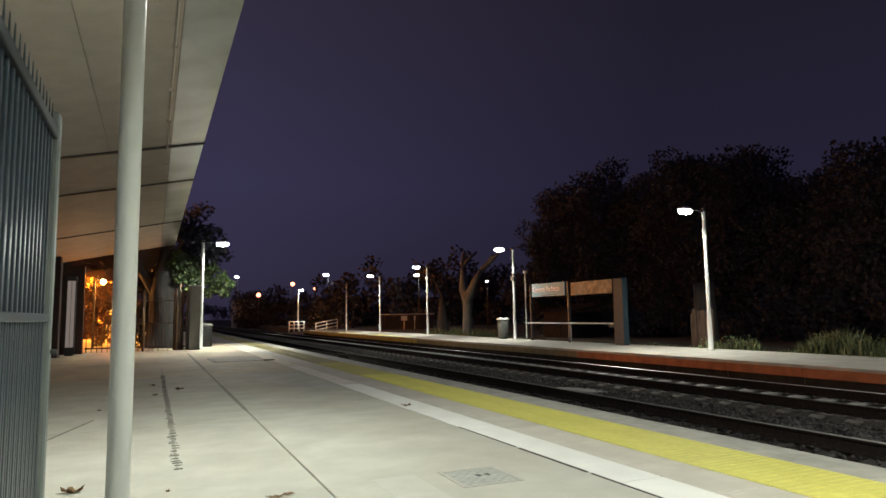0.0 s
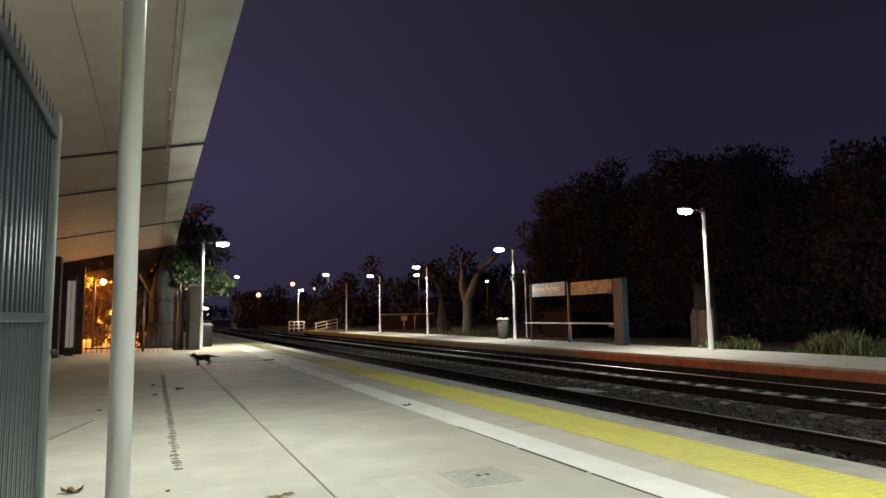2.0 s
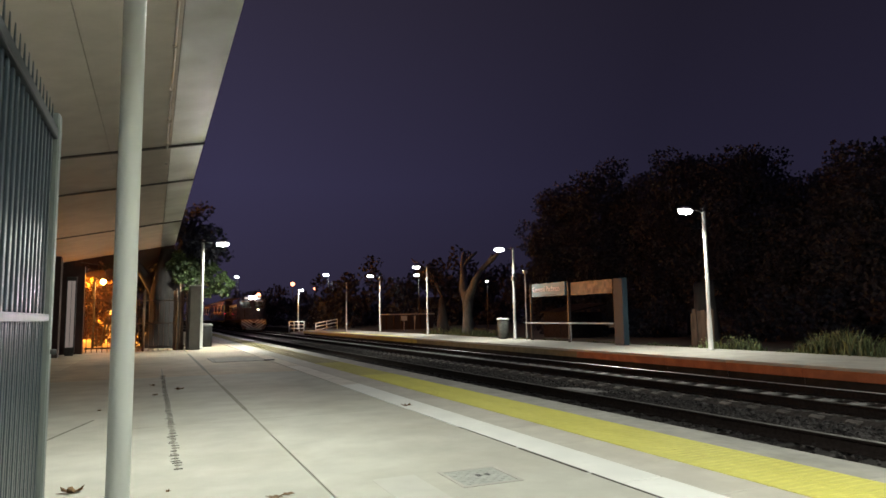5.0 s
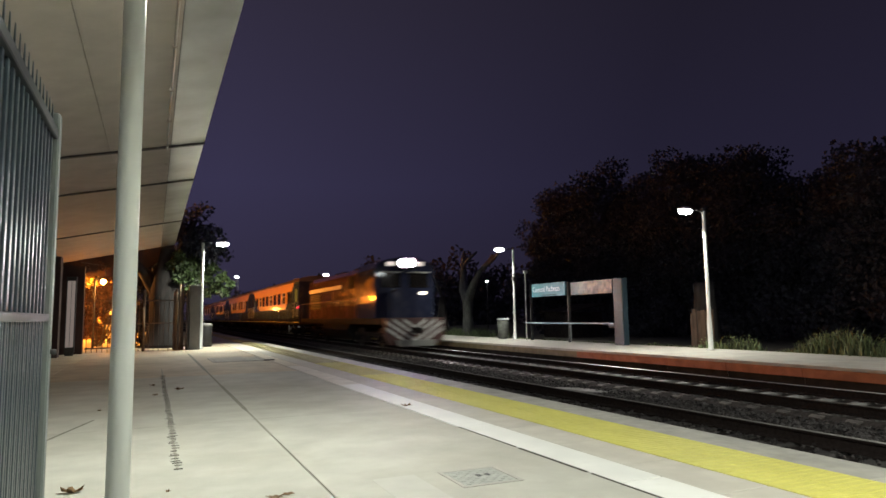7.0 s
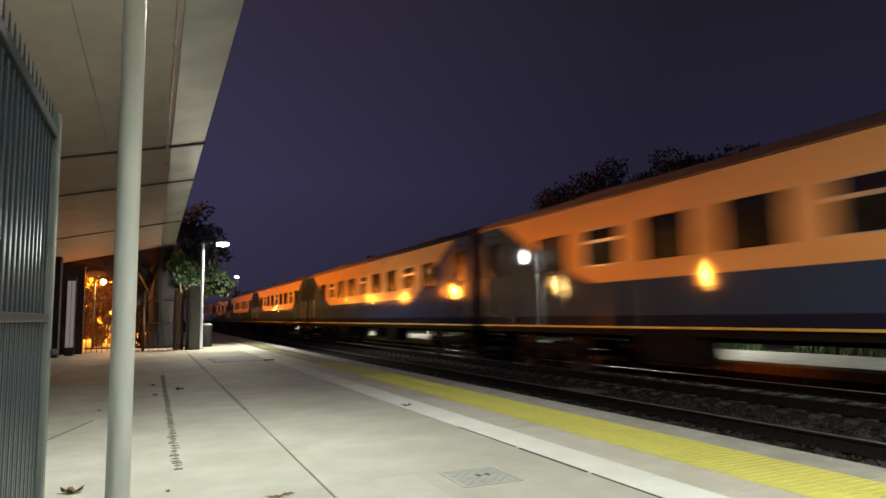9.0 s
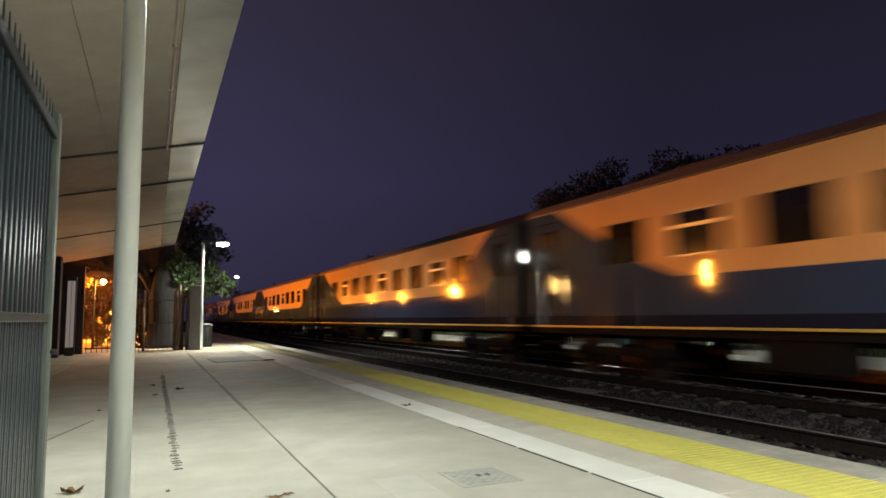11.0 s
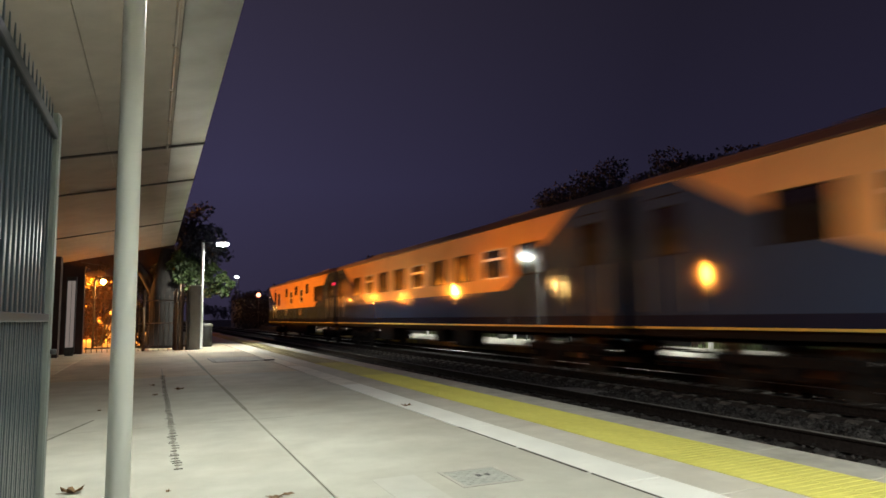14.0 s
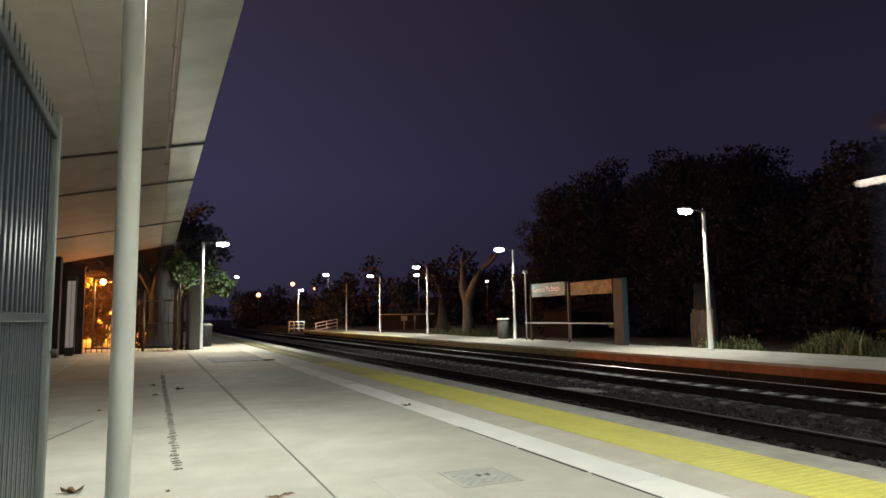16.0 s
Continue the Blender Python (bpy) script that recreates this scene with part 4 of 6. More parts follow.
garden_bush(-4.6, 70.0, 2.3, 7.8, 9000, 15, M_LEAF_GOLD)
vine = thing("vine", "few pale leaves hanging below the canopy end", "vine", 0, 0, 0)
leaf_cloud("foliage", [(-2.55, 29.45, 3.34, 0.16), (-1.98, 29.45, 3.38, 0.16), (-1.86, 29.45, 3.2, 0.12)], 0.15, 46, 0.16, M_LEAF_OCHRE, 71, 0.8, parent=vine, hang=0.5)
bm = bmesh_new()
limb(bm, [(-2.75, 29.5, 3.5), (-2.3, 29.45, 3.42), (-1.85, 29.45, 3.38), (-1.86, 29.44, 2.6)], [0.015, 0.014, 0.012, 0.008], n=6)
part("stem", bm, M_BARK, vine)
# dark hedge that closes the view further left
bush = thing("hedge", "tall dark hedge far beyond the fence", "hedge", 0, 85, -0.6)
leaf_cloud("foliage", [(-20 + i * 0.38, rng.uniform(-1, 1), rng.uniform(0.8, 14.0) * (0.8 + 0.2 * math.sin(i * 0.5)), 1.6) for i in range(60)] + [(-20 + i * 0.8, rng.uniform(0, 2), rng.uniform(0.3, 2.6), 1.2) for i in range(28)], 1.2, 16000, 0.5, M_LEAF_DARK, 21, 0.9, parent=bush)
bm = bmesh_new()
for i in range(9):
    limb(bm, [(-19 + i * 2.4, 0.5, 0), (-19 + i * 2.4 + 0.2, 0.5, 3.6), (-18.9 + i * 2.4, 0.4, 7.2)], [0.19, 0.14, 0.04], n=6)
part("stems", bm, M_BARK, bush)

# tall dark trees beyond the far platform
SPECS = ((25.2, 36.6, 11.2, 2.6), (26.5, 33.2, 12.3, 3.4), (27.8, 30.2, 11.2, 3.2), (27.2, 26.8, 12.1, 3.0), (27.8, 23.6, 11.2, 3.2), (28.5, 20.6, 8.9, 3.2), (27.5, 17.4, 8.6, 2.8), (25.8, 14.8, 9.2, 3.2),
         (25.6, 10.0, 9.2, 4.4), (26.0, 2.0, 9.5, 5.5), (36.0, 33.0, 9.5, 5.5), (33.0, 47.0, 6.2, 3.6), (25.5, -8.0, 9.0, 6.0))
for i, (x, y, h, w) in enumerate(SPECS):
    h *= 1.03
    r = random.Random(40 + i)
    cl = []
    for _ in range(150):
        u = Vector((r.gauss(0, 1), r.gauss(0, 1), r.gauss(0, 1))).normalized() * r.uniform(0.45, 0.88)
        cl.append((u.x * w, u.y * w, h * 0.52 + u.z * h * 0.46, r.uniform(0.75, 1.15)))
    tree("tree", "tall dark leafy tree beyond the far platform", x, y, -0.82,
         [(0, 0, 0, 0.5), (0.05, 0, h * 0.2, 0.38), (0, 0.1, h * 0.45, 0.3), (0.1, 0, h * 0.75, 0.12)],
         [[(0, 0, h * 0.25, 0.2), (w * 0.4, 0, h * 0.5, 0.1), (w * 0.7, 0.2, h * 0.6, 0.04)], [(0, 0, h * 0.3, 0.2), (-w * 0.4, 0.5, h * 0.5, 0.1), (-w * 0.65, 0.6, h * 0.65, 0.04)], [(0, 0, h * 0.3, 0.2), (0, w * 0.4, h * 0.55, 0.1), (0.2, w * 0.65, h * 0.6, 0.04)], [(0, 0, h * 0.35, 0.2), (0, -w * 0.4, h * 0.55, 0.1), (0.2, -w * 0.65, h * 0.66, 0.04)]],
         cl, 30000, 0.17, M_LEAF_DARK, 60 + i)

# forked tree and a leaning trunk behind the far platform
def twigs(x, y, z, dx, dy, dz, r, depth, rr, out):
    p, pts = Vector((x, y, z)), []
    d = Vector((dx, dy, dz))
    for k in range(4):
        pts.append((p.x, p.y, p.z, r * (1 - 0.18 * k)))
        p = p + d * (1 / 3) + Vector((rr.uniform(-0.1, 0.1), rr.uniform(-0.1, 0.1), rr.uniform(-0.05, 0.1))) * d.length * 0.5
    out.append(pts)
    if depth:
        for _ in range(3):
            e = Vector((d.x + rr.uniform(-1, 1) * d.length * 0.7, d.y + rr.uniform(-1, 1) * d.length * 0.7, d.z * rr.uniform(0.6, 1.0))) * 0.68
            q = pts[-1]
            twigs(q[0], q[1], q[2], e.x, e.y, e.z, r * 0.45, depth - 1, rr, out)


rr = random.Random(9)
out = []
twigs(0, 0.08, 2.35, 0.25, 1.9, 2.1, 0.36, 1, rr, out)
twigs(0, -0.08, 2.35, 0.1, -1.3, 1.8, 0.32, 1, rr, out)
tree("tree", "forked grey-barked tree beside the far platform", 18.6, 37.5, -0.2, [(0, 0, 0, 0.55), (0, 0, 0.4, 0.37), (0, 0, 1.4, 0.32), (0, 0, 2.5, 0.36), (0, 0, 2.9, 0.28)], out,
     [], 0, 0.3, M_LEAF_DARK, 5, bark=M_BARK)
out = []
twigs(0, 0, 2.6, -0.3, 1.6, 1.6, 0.14, 1, rr, out)
tree("tree", "dark trunk with one bent branch beside the far platform", 18.2, 40.6, -0.2, [(0, 0, 0, 0.5), (0, 0, 0.5, 0.4), (0, 0.05, 1.6, 0.3), (0, 0.1, 2.6, 0.2)], out,
     [(-0.3, 1.2, 4.0, 0.5), (-0.4, 2.2, 4.3, 0.5), (-0.5, 2.9, 4.4, 0.4)], 260, 0.16, M_LEAF_OCHRE, 15)

# ---- weeds along the far platform ----
rw = random.Random(31)
spots = []
for i in range(130):
    yy = rw.uniform(-2, 36)
    spots.append((rw.uniform(16.05, 17.2), yy, -0.12, rw.uniform(0.1, 0.26), 0.4, 18))
for yy, h, n in ((12.4, 0.40, 50), (11.7, 0.78, 90), (11.2, 0.92, 100), (10.6, 0.80, 90), (9.9, 0.70, 80), (9.2, 0.72, 80), (14.7, 0.52, 50), (14.3, 0.42, 40), (15.2, 0.42, 40), (8.4, 0.5, 60), (7.4, 0.7, 60), (6.2, 0.6, 60)):
    spots += [(16.35 + rw.uniform(-0.15, 0.5), yy + rw.uniform(-0.3, 0.3), -0.12, h, 0.5, n) for _ in range(3)]
spots += [(rw.uniform(17.4, 19.4), rw.uniform(33.5, 42.5), -0.12, rw.uniform(0.25, 0.62), 0.45, 26) for _ in range(60)]
weeds = blades("weeds", spots, M_GRASS, 17)
tagged(weeds, "tall pale green weeds along the far platform", "weeds", kind="stuff")
cl = [(s[0], s[1], s[2] + s[3] * 0.55, s[4] * 0.7) for s in spots if s[3] > 0.33]
ob = leaf_cloud("weed_leaves", cl, 0.3, 2600, 0.06, M_GRASS, 18, 0.75, hang=0.2)
tagged(ob, "small leaves of the weeds along the far platform", "weeds", kind="stuff")
bm = bmesh_new()
box(bm, 16.0, 60, -40, 110, -0.9, -0.12)
solid("verge", bm, M_SOIL, "dark grassy verge behind the far platform", "ground", kind="structure")

# ---- station sign ----
sign = thing("station_sign", "station name board with two panels between dark posts", "station sign", 15.45, 0, 0)
bm = bmesh_new()
box(bm, -0.12, 0.12, 18.44, 18.97, 0, 2.42, 0.02)
part("pillar", bm, M_SIGNPILLAR, sign, "broad grey end pillar")
for y0, h in ((19.0, 2.40), (21.9, 2.44), (24.78, 2.5)):
    bm = bmesh_new()
    box(bm, -0.05, 0.05, y0 - 0.05, y0 + 0.05, 0, h, 0.008)
    part("post", bm, M_DARKSTEEL, sign)
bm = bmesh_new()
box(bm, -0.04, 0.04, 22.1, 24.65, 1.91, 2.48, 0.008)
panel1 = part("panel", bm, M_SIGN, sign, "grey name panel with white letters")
bm = bmesh_new()
box(bm, -0.04, 0.04, 19.1, 21.7, 1.89, 2.41, 0.008)
part("panel", bm, M_SIGNWORN, sign, "worn brown and grey poster panel")
bm = bmesh_new()
box(bm, -0.055, -0.02, 19.08, 25.3, 0.745, 0.80, 0.006)
part("leaning_bar", bm, M_BARPAINT, sign, "pale leaning bar")
bm = bmesh_new()
prism(bm, [(-0.05, 0.62), (0.05, 0.62), (0.05, 0.74), (-0.05, 0.74)], 18.97, 19.35)
part("bracket", bm, M_SIGNPILLAR, sign)
for y0 in (21.9, 24.9):
    bm = bmesh_new()
    tube(bm, (-0.03, y0 - 0.12, 0.0), (-0.03, y0 - 0.12, 0.745), 0.02, n=8)
    part("bar_leg", bm, M_GALV, sign)


def letters(text, x, y, z, height, material, parent, width):
    """Raised letters on a face that looks to -x."""
    cu = bpy.data.curves.new("letters", "FONT")
    cu.body, cu.size, cu.extrude, cu.align_x, cu.align_y = text, height, 0.003, "CENTER", "CENTER"
    tmp = bpy.data.objects.new("letters", cu)
    scene.collection.objects.link(tmp)
    me = bpy.data.meshes.new_from_object(tmp.evaluated_get(bpy.context.evaluated_depsgraph_get()))
    bpy.data.objects.remove(tmp)
    xs = [v.co.x for v in me.vertices]
    k = width / (max(xs) - min(xs))
    me.transform(Matrix(((0, 0, -1, 0), (-1, 0, 0, 0), (0, 1, 0, 0), (0, 0, 0, 1))) @ Matrix.Diagonal((k, 1, 1, 1)))
    me.materials.clear()
    me.materials.append(material)
    ob = new("lettering", me)
    ob.parent = parent
    ob.location = (x, y, z)
    return ob


letters("General Pacheco", -0.045, 23.52, 2.22, 0.33, M_LETTER, panel1, 2.05)
bm = bmesh_new()
box(bm, -0.045, -0.0402, 22.7, 23.9, 1.96, 1.985)
part("small_print", bm, M_INK, panel1, "unreadable small print")
bm = bmesh_new()
lathe(bm, [(0.03, 0), (0.03, 3.0), (0.025, 3.02)], 15.3, 25.0, n=10)
box(bm, 15.22, 15.4, 24.93, 25.07, 3.0, 3.14, 0.02)
solid("camera_post", bm, M_GALV, "thin post with a small box on top beside the sign", "post")

# stack of old boards round a dead trunk beside the far lamp
stump = thing("timber_stack", "old weathered boards round a dark dead trunk", "timber stack", 17.0, 16.27, -0.12)
bm = bmesh_new()
limb(bm, [(1.0, 0.93, 0), (1.0, 0.95, 1.3), (1.0, 0.97, 2.3)], [0.40, 0.37, 0.33], n=12)
part("trunk", bm, M_BARK_DARK, stump, "dark dead trunk")
for i, (dy, w, h, lean) in enumerate(((-0.42, 0.15, 1.36, 0.02), (-0.25, 0.16, 1.27, -0.01), (-0.07, 0.17, 1.33, 0.0), (0.12, 0.16, 1.30, 0.02), (0.30, 0.17, 1.37, -0.02), (0.46, 0.12, 1.22, 0.03))):
    bm = bmesh_new()
    box(bm, -0.20 + 0.02 * (i % 2), -0.165 + 0.02 * (i % 2), dy - w / 2, dy + w / 2, 0, h, 0.006, m=pose(0, 0, 0, lean * 30, 0, 0))
    part("board", bm, M_TIMBER_DARK, stump, "grey-brown board")

# low hut behind the sign
hut = thing("hut", "low brick hut with a sloping roof behind the station sign", "hut", 20.0, 29.5, -0.12)
bm = bmesh_new()
box(bm, 0, 2.0, -1.3, 1.3, 0, 1.35)
part("wall", bm, M_HUT, hut)
bm = bmesh_new()
v = [(-0.15, 1.33), (2.2, 1.75), (2.2, 1.82), (-0.15, 1.40)]
prism(bm, v, -1.5, 1.5)
part("roof", bm, M_HUT, hut)
bm = bmesh_new()
box(bm, -0.01, 0.02, -0.3, 0.3, 0.0, 1.1)
part("door", bm, M_HUT, hut)

# ---- far end of the far platform ----
def railing(x0, y0, x1, y1, z0, z1, posts, label):
    r = thing("railing", label, "railing", group="ramp railings")
    for k in range(posts):
        f = k / (posts - 1)
        x, y, z = x0 + (x1 - x0) * f, y0 + (y1 - y0) * f, z0 + (z1 - z0) * f
        bm = bmesh_new()
        tube(bm, (x, y, z), (x, y, z + 1.05), 0.045, n=8)
        part("post", bm, M_POLE, r)
    for h in (0.35, 0.7, 1.03):
        bm = bmesh_new()
        tube(bm, (x0, y0, z0 + h), (x1, y1, z1 + h), 0.04, n=8)
        part("rail", bm, M_POLE, r)
    return r


railing(12.5, 66, 14.0, 66, -0.26, -0.26, 4, "white tube railing at the foot of the ramp")
railing(15.0, 65, 17.2, 65, -0.45, -0.06, 3, "white tube handrail along the ramp")
lamp_post(13.5, 66.5, 4.0, "platform lamps", "white lamp post with a bright white light at the ramp", arm=0.3)
area_lamp("lamp_light", 13.79, 66.5, 3.76, 0.5, 260, LED)
bm = bmesh_new()
lathe(bm, [(0.09, 0), (0.06, 0.05), (0.045, 3.95)], 14.2, 50.8, n=10)
solid("bare_post", bm, M_GALV, "thin grey post without a lamp on the far platform", "post")
wall = thing("boundary_wall", "low dark wall with a pale cap behind the far platform", "wall", 20.3, 60, -0.3)
bm = bmesh_new()
box(bm, 0, 5.5, 0, 0.2, 0, 1.62)
part("wall", bm, M_DARKSTEEL, wall)
bm = bmesh_new()
box(bm, -0.1, 5.6, -0.1, 0.3, 1.62, 1.7)
part("cap", bm, M_POLE, wall)
for x in (0.4, 1.2, 2.0, 2.8, 4.0, 5.0):
    bm = bmesh_new()
    box(bm, x, x + 0.14, -0.06, 0.0, 0, 1.6)
    part("pier", bm, M_TIMBER_DARK, wall)
for x, w in ((21.6, 0.6), (22.9, 0.18)):
    bm = bmesh_new()
    box(bm, x, x + w, 58.0, 58.03, 0.75, 1.2)
    tube(bm, (x + w / 2, 58.05, -0.2), (x + w / 2, 58.05, 0.8), 0.03, n=6)
    solid("notice_board", bm, M_POLE, "small white notice board on a post", "notice board")

# street lamps far off
def far_lamp(x, y, z, arm):
    lamp = thing("street_lamp", "distant street lamp with a white light", "street lamp", x, y, -0.82, "distant lamps")
    bm = bmesh_new()
    tube(bm, (0, 0, 0), (0, 0, z + 0.82), 0.1, 0.06, n=8)
    tube(bm, (0, 0, z + 0.8), (arm, 0, z + 0.85), 0.04, n=6)
    part("post", bm, M_DARKSTEEL, lamp)
    bm = bmesh_new()
    lathe(bm, [(0.12, -0.22), (0.36, -0.14), (0.42, 0.0), (0.3, 0.1)], arm, 0, z + 0.82, n=14)
    part("lens", bm, M_LEDGLOW, lamp, "glowing white lens")
    return lamp


far_lamp(14.75, 130, 9.25, -0.3)
far_lamp(22.5, 90, 7.2, -0.35)
far_lamp(28.3, 70, 5.95, -0.15)
bm = bmesh_new()
tube(bm, (26.7, 50, -0.2), (26.7, 50, 4.0), 0.05, n=8)
porch = solid("porch_lamp_post", bm, M_DARKSTEEL, "thin dark post with a small white light", "lamp post")
bm = bmesh_new()
bmesh.ops.create_icosphere(bm, subdivisions=2, radius=0.1, matrix=Matrix.Translation((26.7, 50, 4.12)))
part("globe", bm, M_LEDGLOW, porch, "small glowing globe")


def house(x, y, w, d, h, roof, material, windows):
    hs = thing("house", "dim distant house beyond the tracks", "house", x, y, -0.82, "distant houses")
    bm = bmesh_new()
    box(bm, 0, w, 0, d, 0, h)
    part("wall", bm, material, hs)
    bm = bmesh_new()
    v = [(-0.3, h), (w + 0.3, h), (w * 0.5, h + roof)]
    prism(bm, v, -0.3, d + 0.3)
    part("roof", bm, M_WALL, hs)
    for wx, wz in windows:
        bm = bmesh_new()
        box(bm, wx, wx + 1.0, -0.05, 0.0, wz, wz + 1.2)
        wd = part("window", bm, M_PANE, hs)
        bm = bmesh_new()
        box(bm, wx - 0.1, wx + 1.1, -0.09, 0.0, wz - 0.12, wz)
        part("sill", bm, M_POLE, wd)
    return hs


house(16.5, 150, 7, 8, 6.2, 1.2, M_PLASTER, ((1, 1), (4, 1)))
house(24, 102, 6.5, 8, 3.2, 1.6, M_PLASTER, ((1, 1), (4, 1)))
house(34, 88, 8, 8, 3.2, 1.6, M_PLASTER, ((1, 1), (5, 1)))
def garden_house(x, y0, bays, rows, lit, seed):
    """An added, unseen long house facing the tracks; its lit windows reflect in the train."""
    r = random.Random(seed)
    depth, bay = 8.0, 3.1
    y1 = y0 + bays * bay
    h = 0.82 + rows[-1] + 2.2
    hs = thing("house", "added unseen two-storey house whose lit windows reflect in the train", "house", x, y0, -0.82, "houses beyond the garden")
    bm = bmesh_new()
    box(bm, -depth, 0, 0, y1 - y0, 0, h)
    part("wall", bm, M_PLASTER, hs)
    bm = bmesh_new()
    prism(bm, [(-depth - 0.4, h), (0.4, h), (-depth / 2, h + 1.7)], -0.4, y1 - y0 + 0.4)
    part("roof", bm, M_WALL, hs, "dark tiled roof")
    for i in range(bays):
        for j, z in enumerate(rows):
            yy, zz = bay * (i + 0.5) + r.uniform(-0.3, 0.3), z + 0.82
            w, t = r.choice((0.9, 1.2, 1.5)), r.choice((0.9, 1.1))
            bm = bmesh_new()
            box(bm, 0.0, 0.02, yy - w / 2, yy + w / 2, zz, zz + t)
            glowing = (i, j) in lit
            wd = part("window", bm, M_ROOMGLOW if glowing else M_PANE, hs, "lit window" if glowing else "dark window")
            bm = bmesh_new()
            for k in (-0.5, 0.0, 0.5):
                box(bm, 0.02, 0.06, yy + k * w - 0.035, yy + k * w + 0.035, zz, zz + t)
            box(bm, 0.02, 0.055, yy - w / 2, yy + w / 2, zz + t * 0.66, zz + t * 0.66 + 0.05)
            part("frame", bm, M_POLE, wd)
            bm = bmesh_new()
            box(bm, 0.0, 0.14, yy - w / 2 - 0.1, yy + w / 2 + 0.1, zz - 0.08, zz)
            part("sill", bm, M_POLE, wd)
    return hs


# both houses only supply bright patches for the train's reflection
garden_house(-10.5, 40.0, 10, (2.75, 5.4), {(1, 0), (3, 0), (4, 0), (7, 0), (8, 0), (6, 1), (9, 1)}, 5)
garden_house(-10.5, 88.0, 10, (2.75, 5.4), {(0, 0), (2, 0), (3, 1), (4, 0), (5, 1), (6, 0), (6, 1), (8, 0), (8, 1), (9, 0)}, 6)


def wall_lamp(y, z, watts):
    """An added, unseen orange lamp on a bracket that brightens the reflected house fronts."""
    lamp = thing("wall_lamp", "added unseen orange lamp that brightens a house front", "wall lamp", -10.5, y, z, "house lamps")
    bm = bmesh_new()
    tube(bm, (0, 0, 0.2), (0.7, 0, 0.2), 0.025, n=8)
    box(bm, 0, 0.03, -0.1, 0.1, 0.05, 0.35, 0.008)
    part("bracket", bm, M_DARKSTEEL, lamp)
    bm = bmesh_new()
    bmesh.ops.create_icosphere(bm, subdivisions=2, radius=0.13, matrix=Matrix.Translation((0.7, 0, 0.05)))
    g = part("globe", bm, M_SODGLOW, lamp, "glowing orange globe")
    g.visible_shadow = False
    point_lamp("wall_light", -9.8, y, z + 0.05, 0.13, watts, SODIUM)


def barred_window(y, width, z0, z1, bars):
    """An added, unseen lit window behind upright iron bars, for the train's reflection."""
    w = thing("barred_window", "added lit window with upright bars, to reflect in the train", "window", -10.5, y, 0, "lit windows")
    bm = bmesh_new()
    box(bm, 0.065, 0.08, -width / 2, width / 2, z0, z1)
    part("pane", bm, M_BARGLOW, w, "warm yellow pane")
    bm = bmesh_new()
    for zz in (z0 - 0.07, z1):
        box(bm, 0.0, 0.12, -width / 2 - 0.07, width / 2 + 0.07, zz, zz + 0.07)
    for k in (-1, 1):
        box(bm, 0.0, 0.12, k * (width / 2 + 0.035) - 0.035, k * (width / 2 + 0.035) + 0.035, z0, z1)
    part("frame", bm, M_POLE, w)
    for k in range(bars):
        bm = bmesh_new()
        yy = -width / 2 + width * (k + 0.5) / bars
        box(bm, 0.13, 0.17, yy - 0.035, yy + 0.035, z0 - 0.5, z0 + (z1 - z0) * 0.62)
        part("bar", bm, M_DARKSTEEL, w)


# added lamps, out of view, for the train's reflection
for y, z, watts in ((46.5, 4.6, 900), (56.5, 4.6, 900), (66.0, 4.6, 900), (94.0, 4.8, 900)):
    wall_lamp(y, z, watts)
# glowing panes added where the train mirrors barred bright patches
barred_window(42.6, 2.8, 2.5, 3.95, 9)
barred_window(61.3, 3.4, 2.6, 4.1, 10)
# far tree line that closes the tracks
r = random.Random(77)
cl = [(x, 260 + r.uniform(-6, 6), r.uniform(0.5, 12.0) * (0.7 + 0.3 * math.sin(x * 0.21)), r.uniform(1.8, 3.4)) for x in np.linspace(-90, 160, 150) if not 2 < x < 17]
cl += [(r.uniform(15.5, 30), r.uniform(128, 142), r.uniform(-0.5, 6.5), r.uniform(0.9, 1.8)) for _ in range(90)]
cl += [(x, r.uniform(74, 100), r.uniform(-0.5, 5.4 + 2.0 * math.sin(x * 0.55) + 0.10 * (x - 19)), r.uniform(0.9, 1.7)) for x in np.linspace(19, 52, 260)]
cl += [(r.uniform(-9.0, 1.0), r.uniform(72, 120), r.uniform(0.0, 3.0), r.uniform(0.8, 1.5)) for _ in range(60)]
cl += [(r.uniform(40, 70), r.uniform(30, 110), r.uniform(0, 6.0), r.uniform(1.5, 3)) for _ in range(70)]
ob = leaf_cloud("far_woods", cl, 2.0, 52000, 0.6, M_LEAF_DARK, 90, 0.9)
tagged(ob, "dark far line of trees and scrub around the station", "woods", kind="stuff")

under = [(r.uniform(22.5, 25.5), r.uniform(-4, 38), r.uniform(0.0, 1.5), r.uniform(0.6, 1.0)) for _ in range(110)]
ob = leaf_cloud("shrubs", under, 1.0, 15000, 0.2, M_LEAF_DARK, 91, 0.9)
tagged(ob, "dark low shrubs under the trees beyond the far platform", "shrubs", kind="stuff")

# concrete plate lying between the tracks
bm = bmesh_new()
box(bm, -0.42, 0.42, -0.55, 0.55, 0, 0.05, 0.01)
ob = solid("concrete_plate", bm, M_SLEEPER, "flat grey concrete plate lying between the tracks", "concrete plate")
ob.matrix_basis = pose(8.85, 12.1, -0.60, 0, 4, 6)

# ---- the cat ----
CAT = 0.92
cat = thing("cat", "dark short-haired cat running over the platform", "cat", 6.2, 24, -0.5)
# local x points to its nose
bm = bmesh_new()
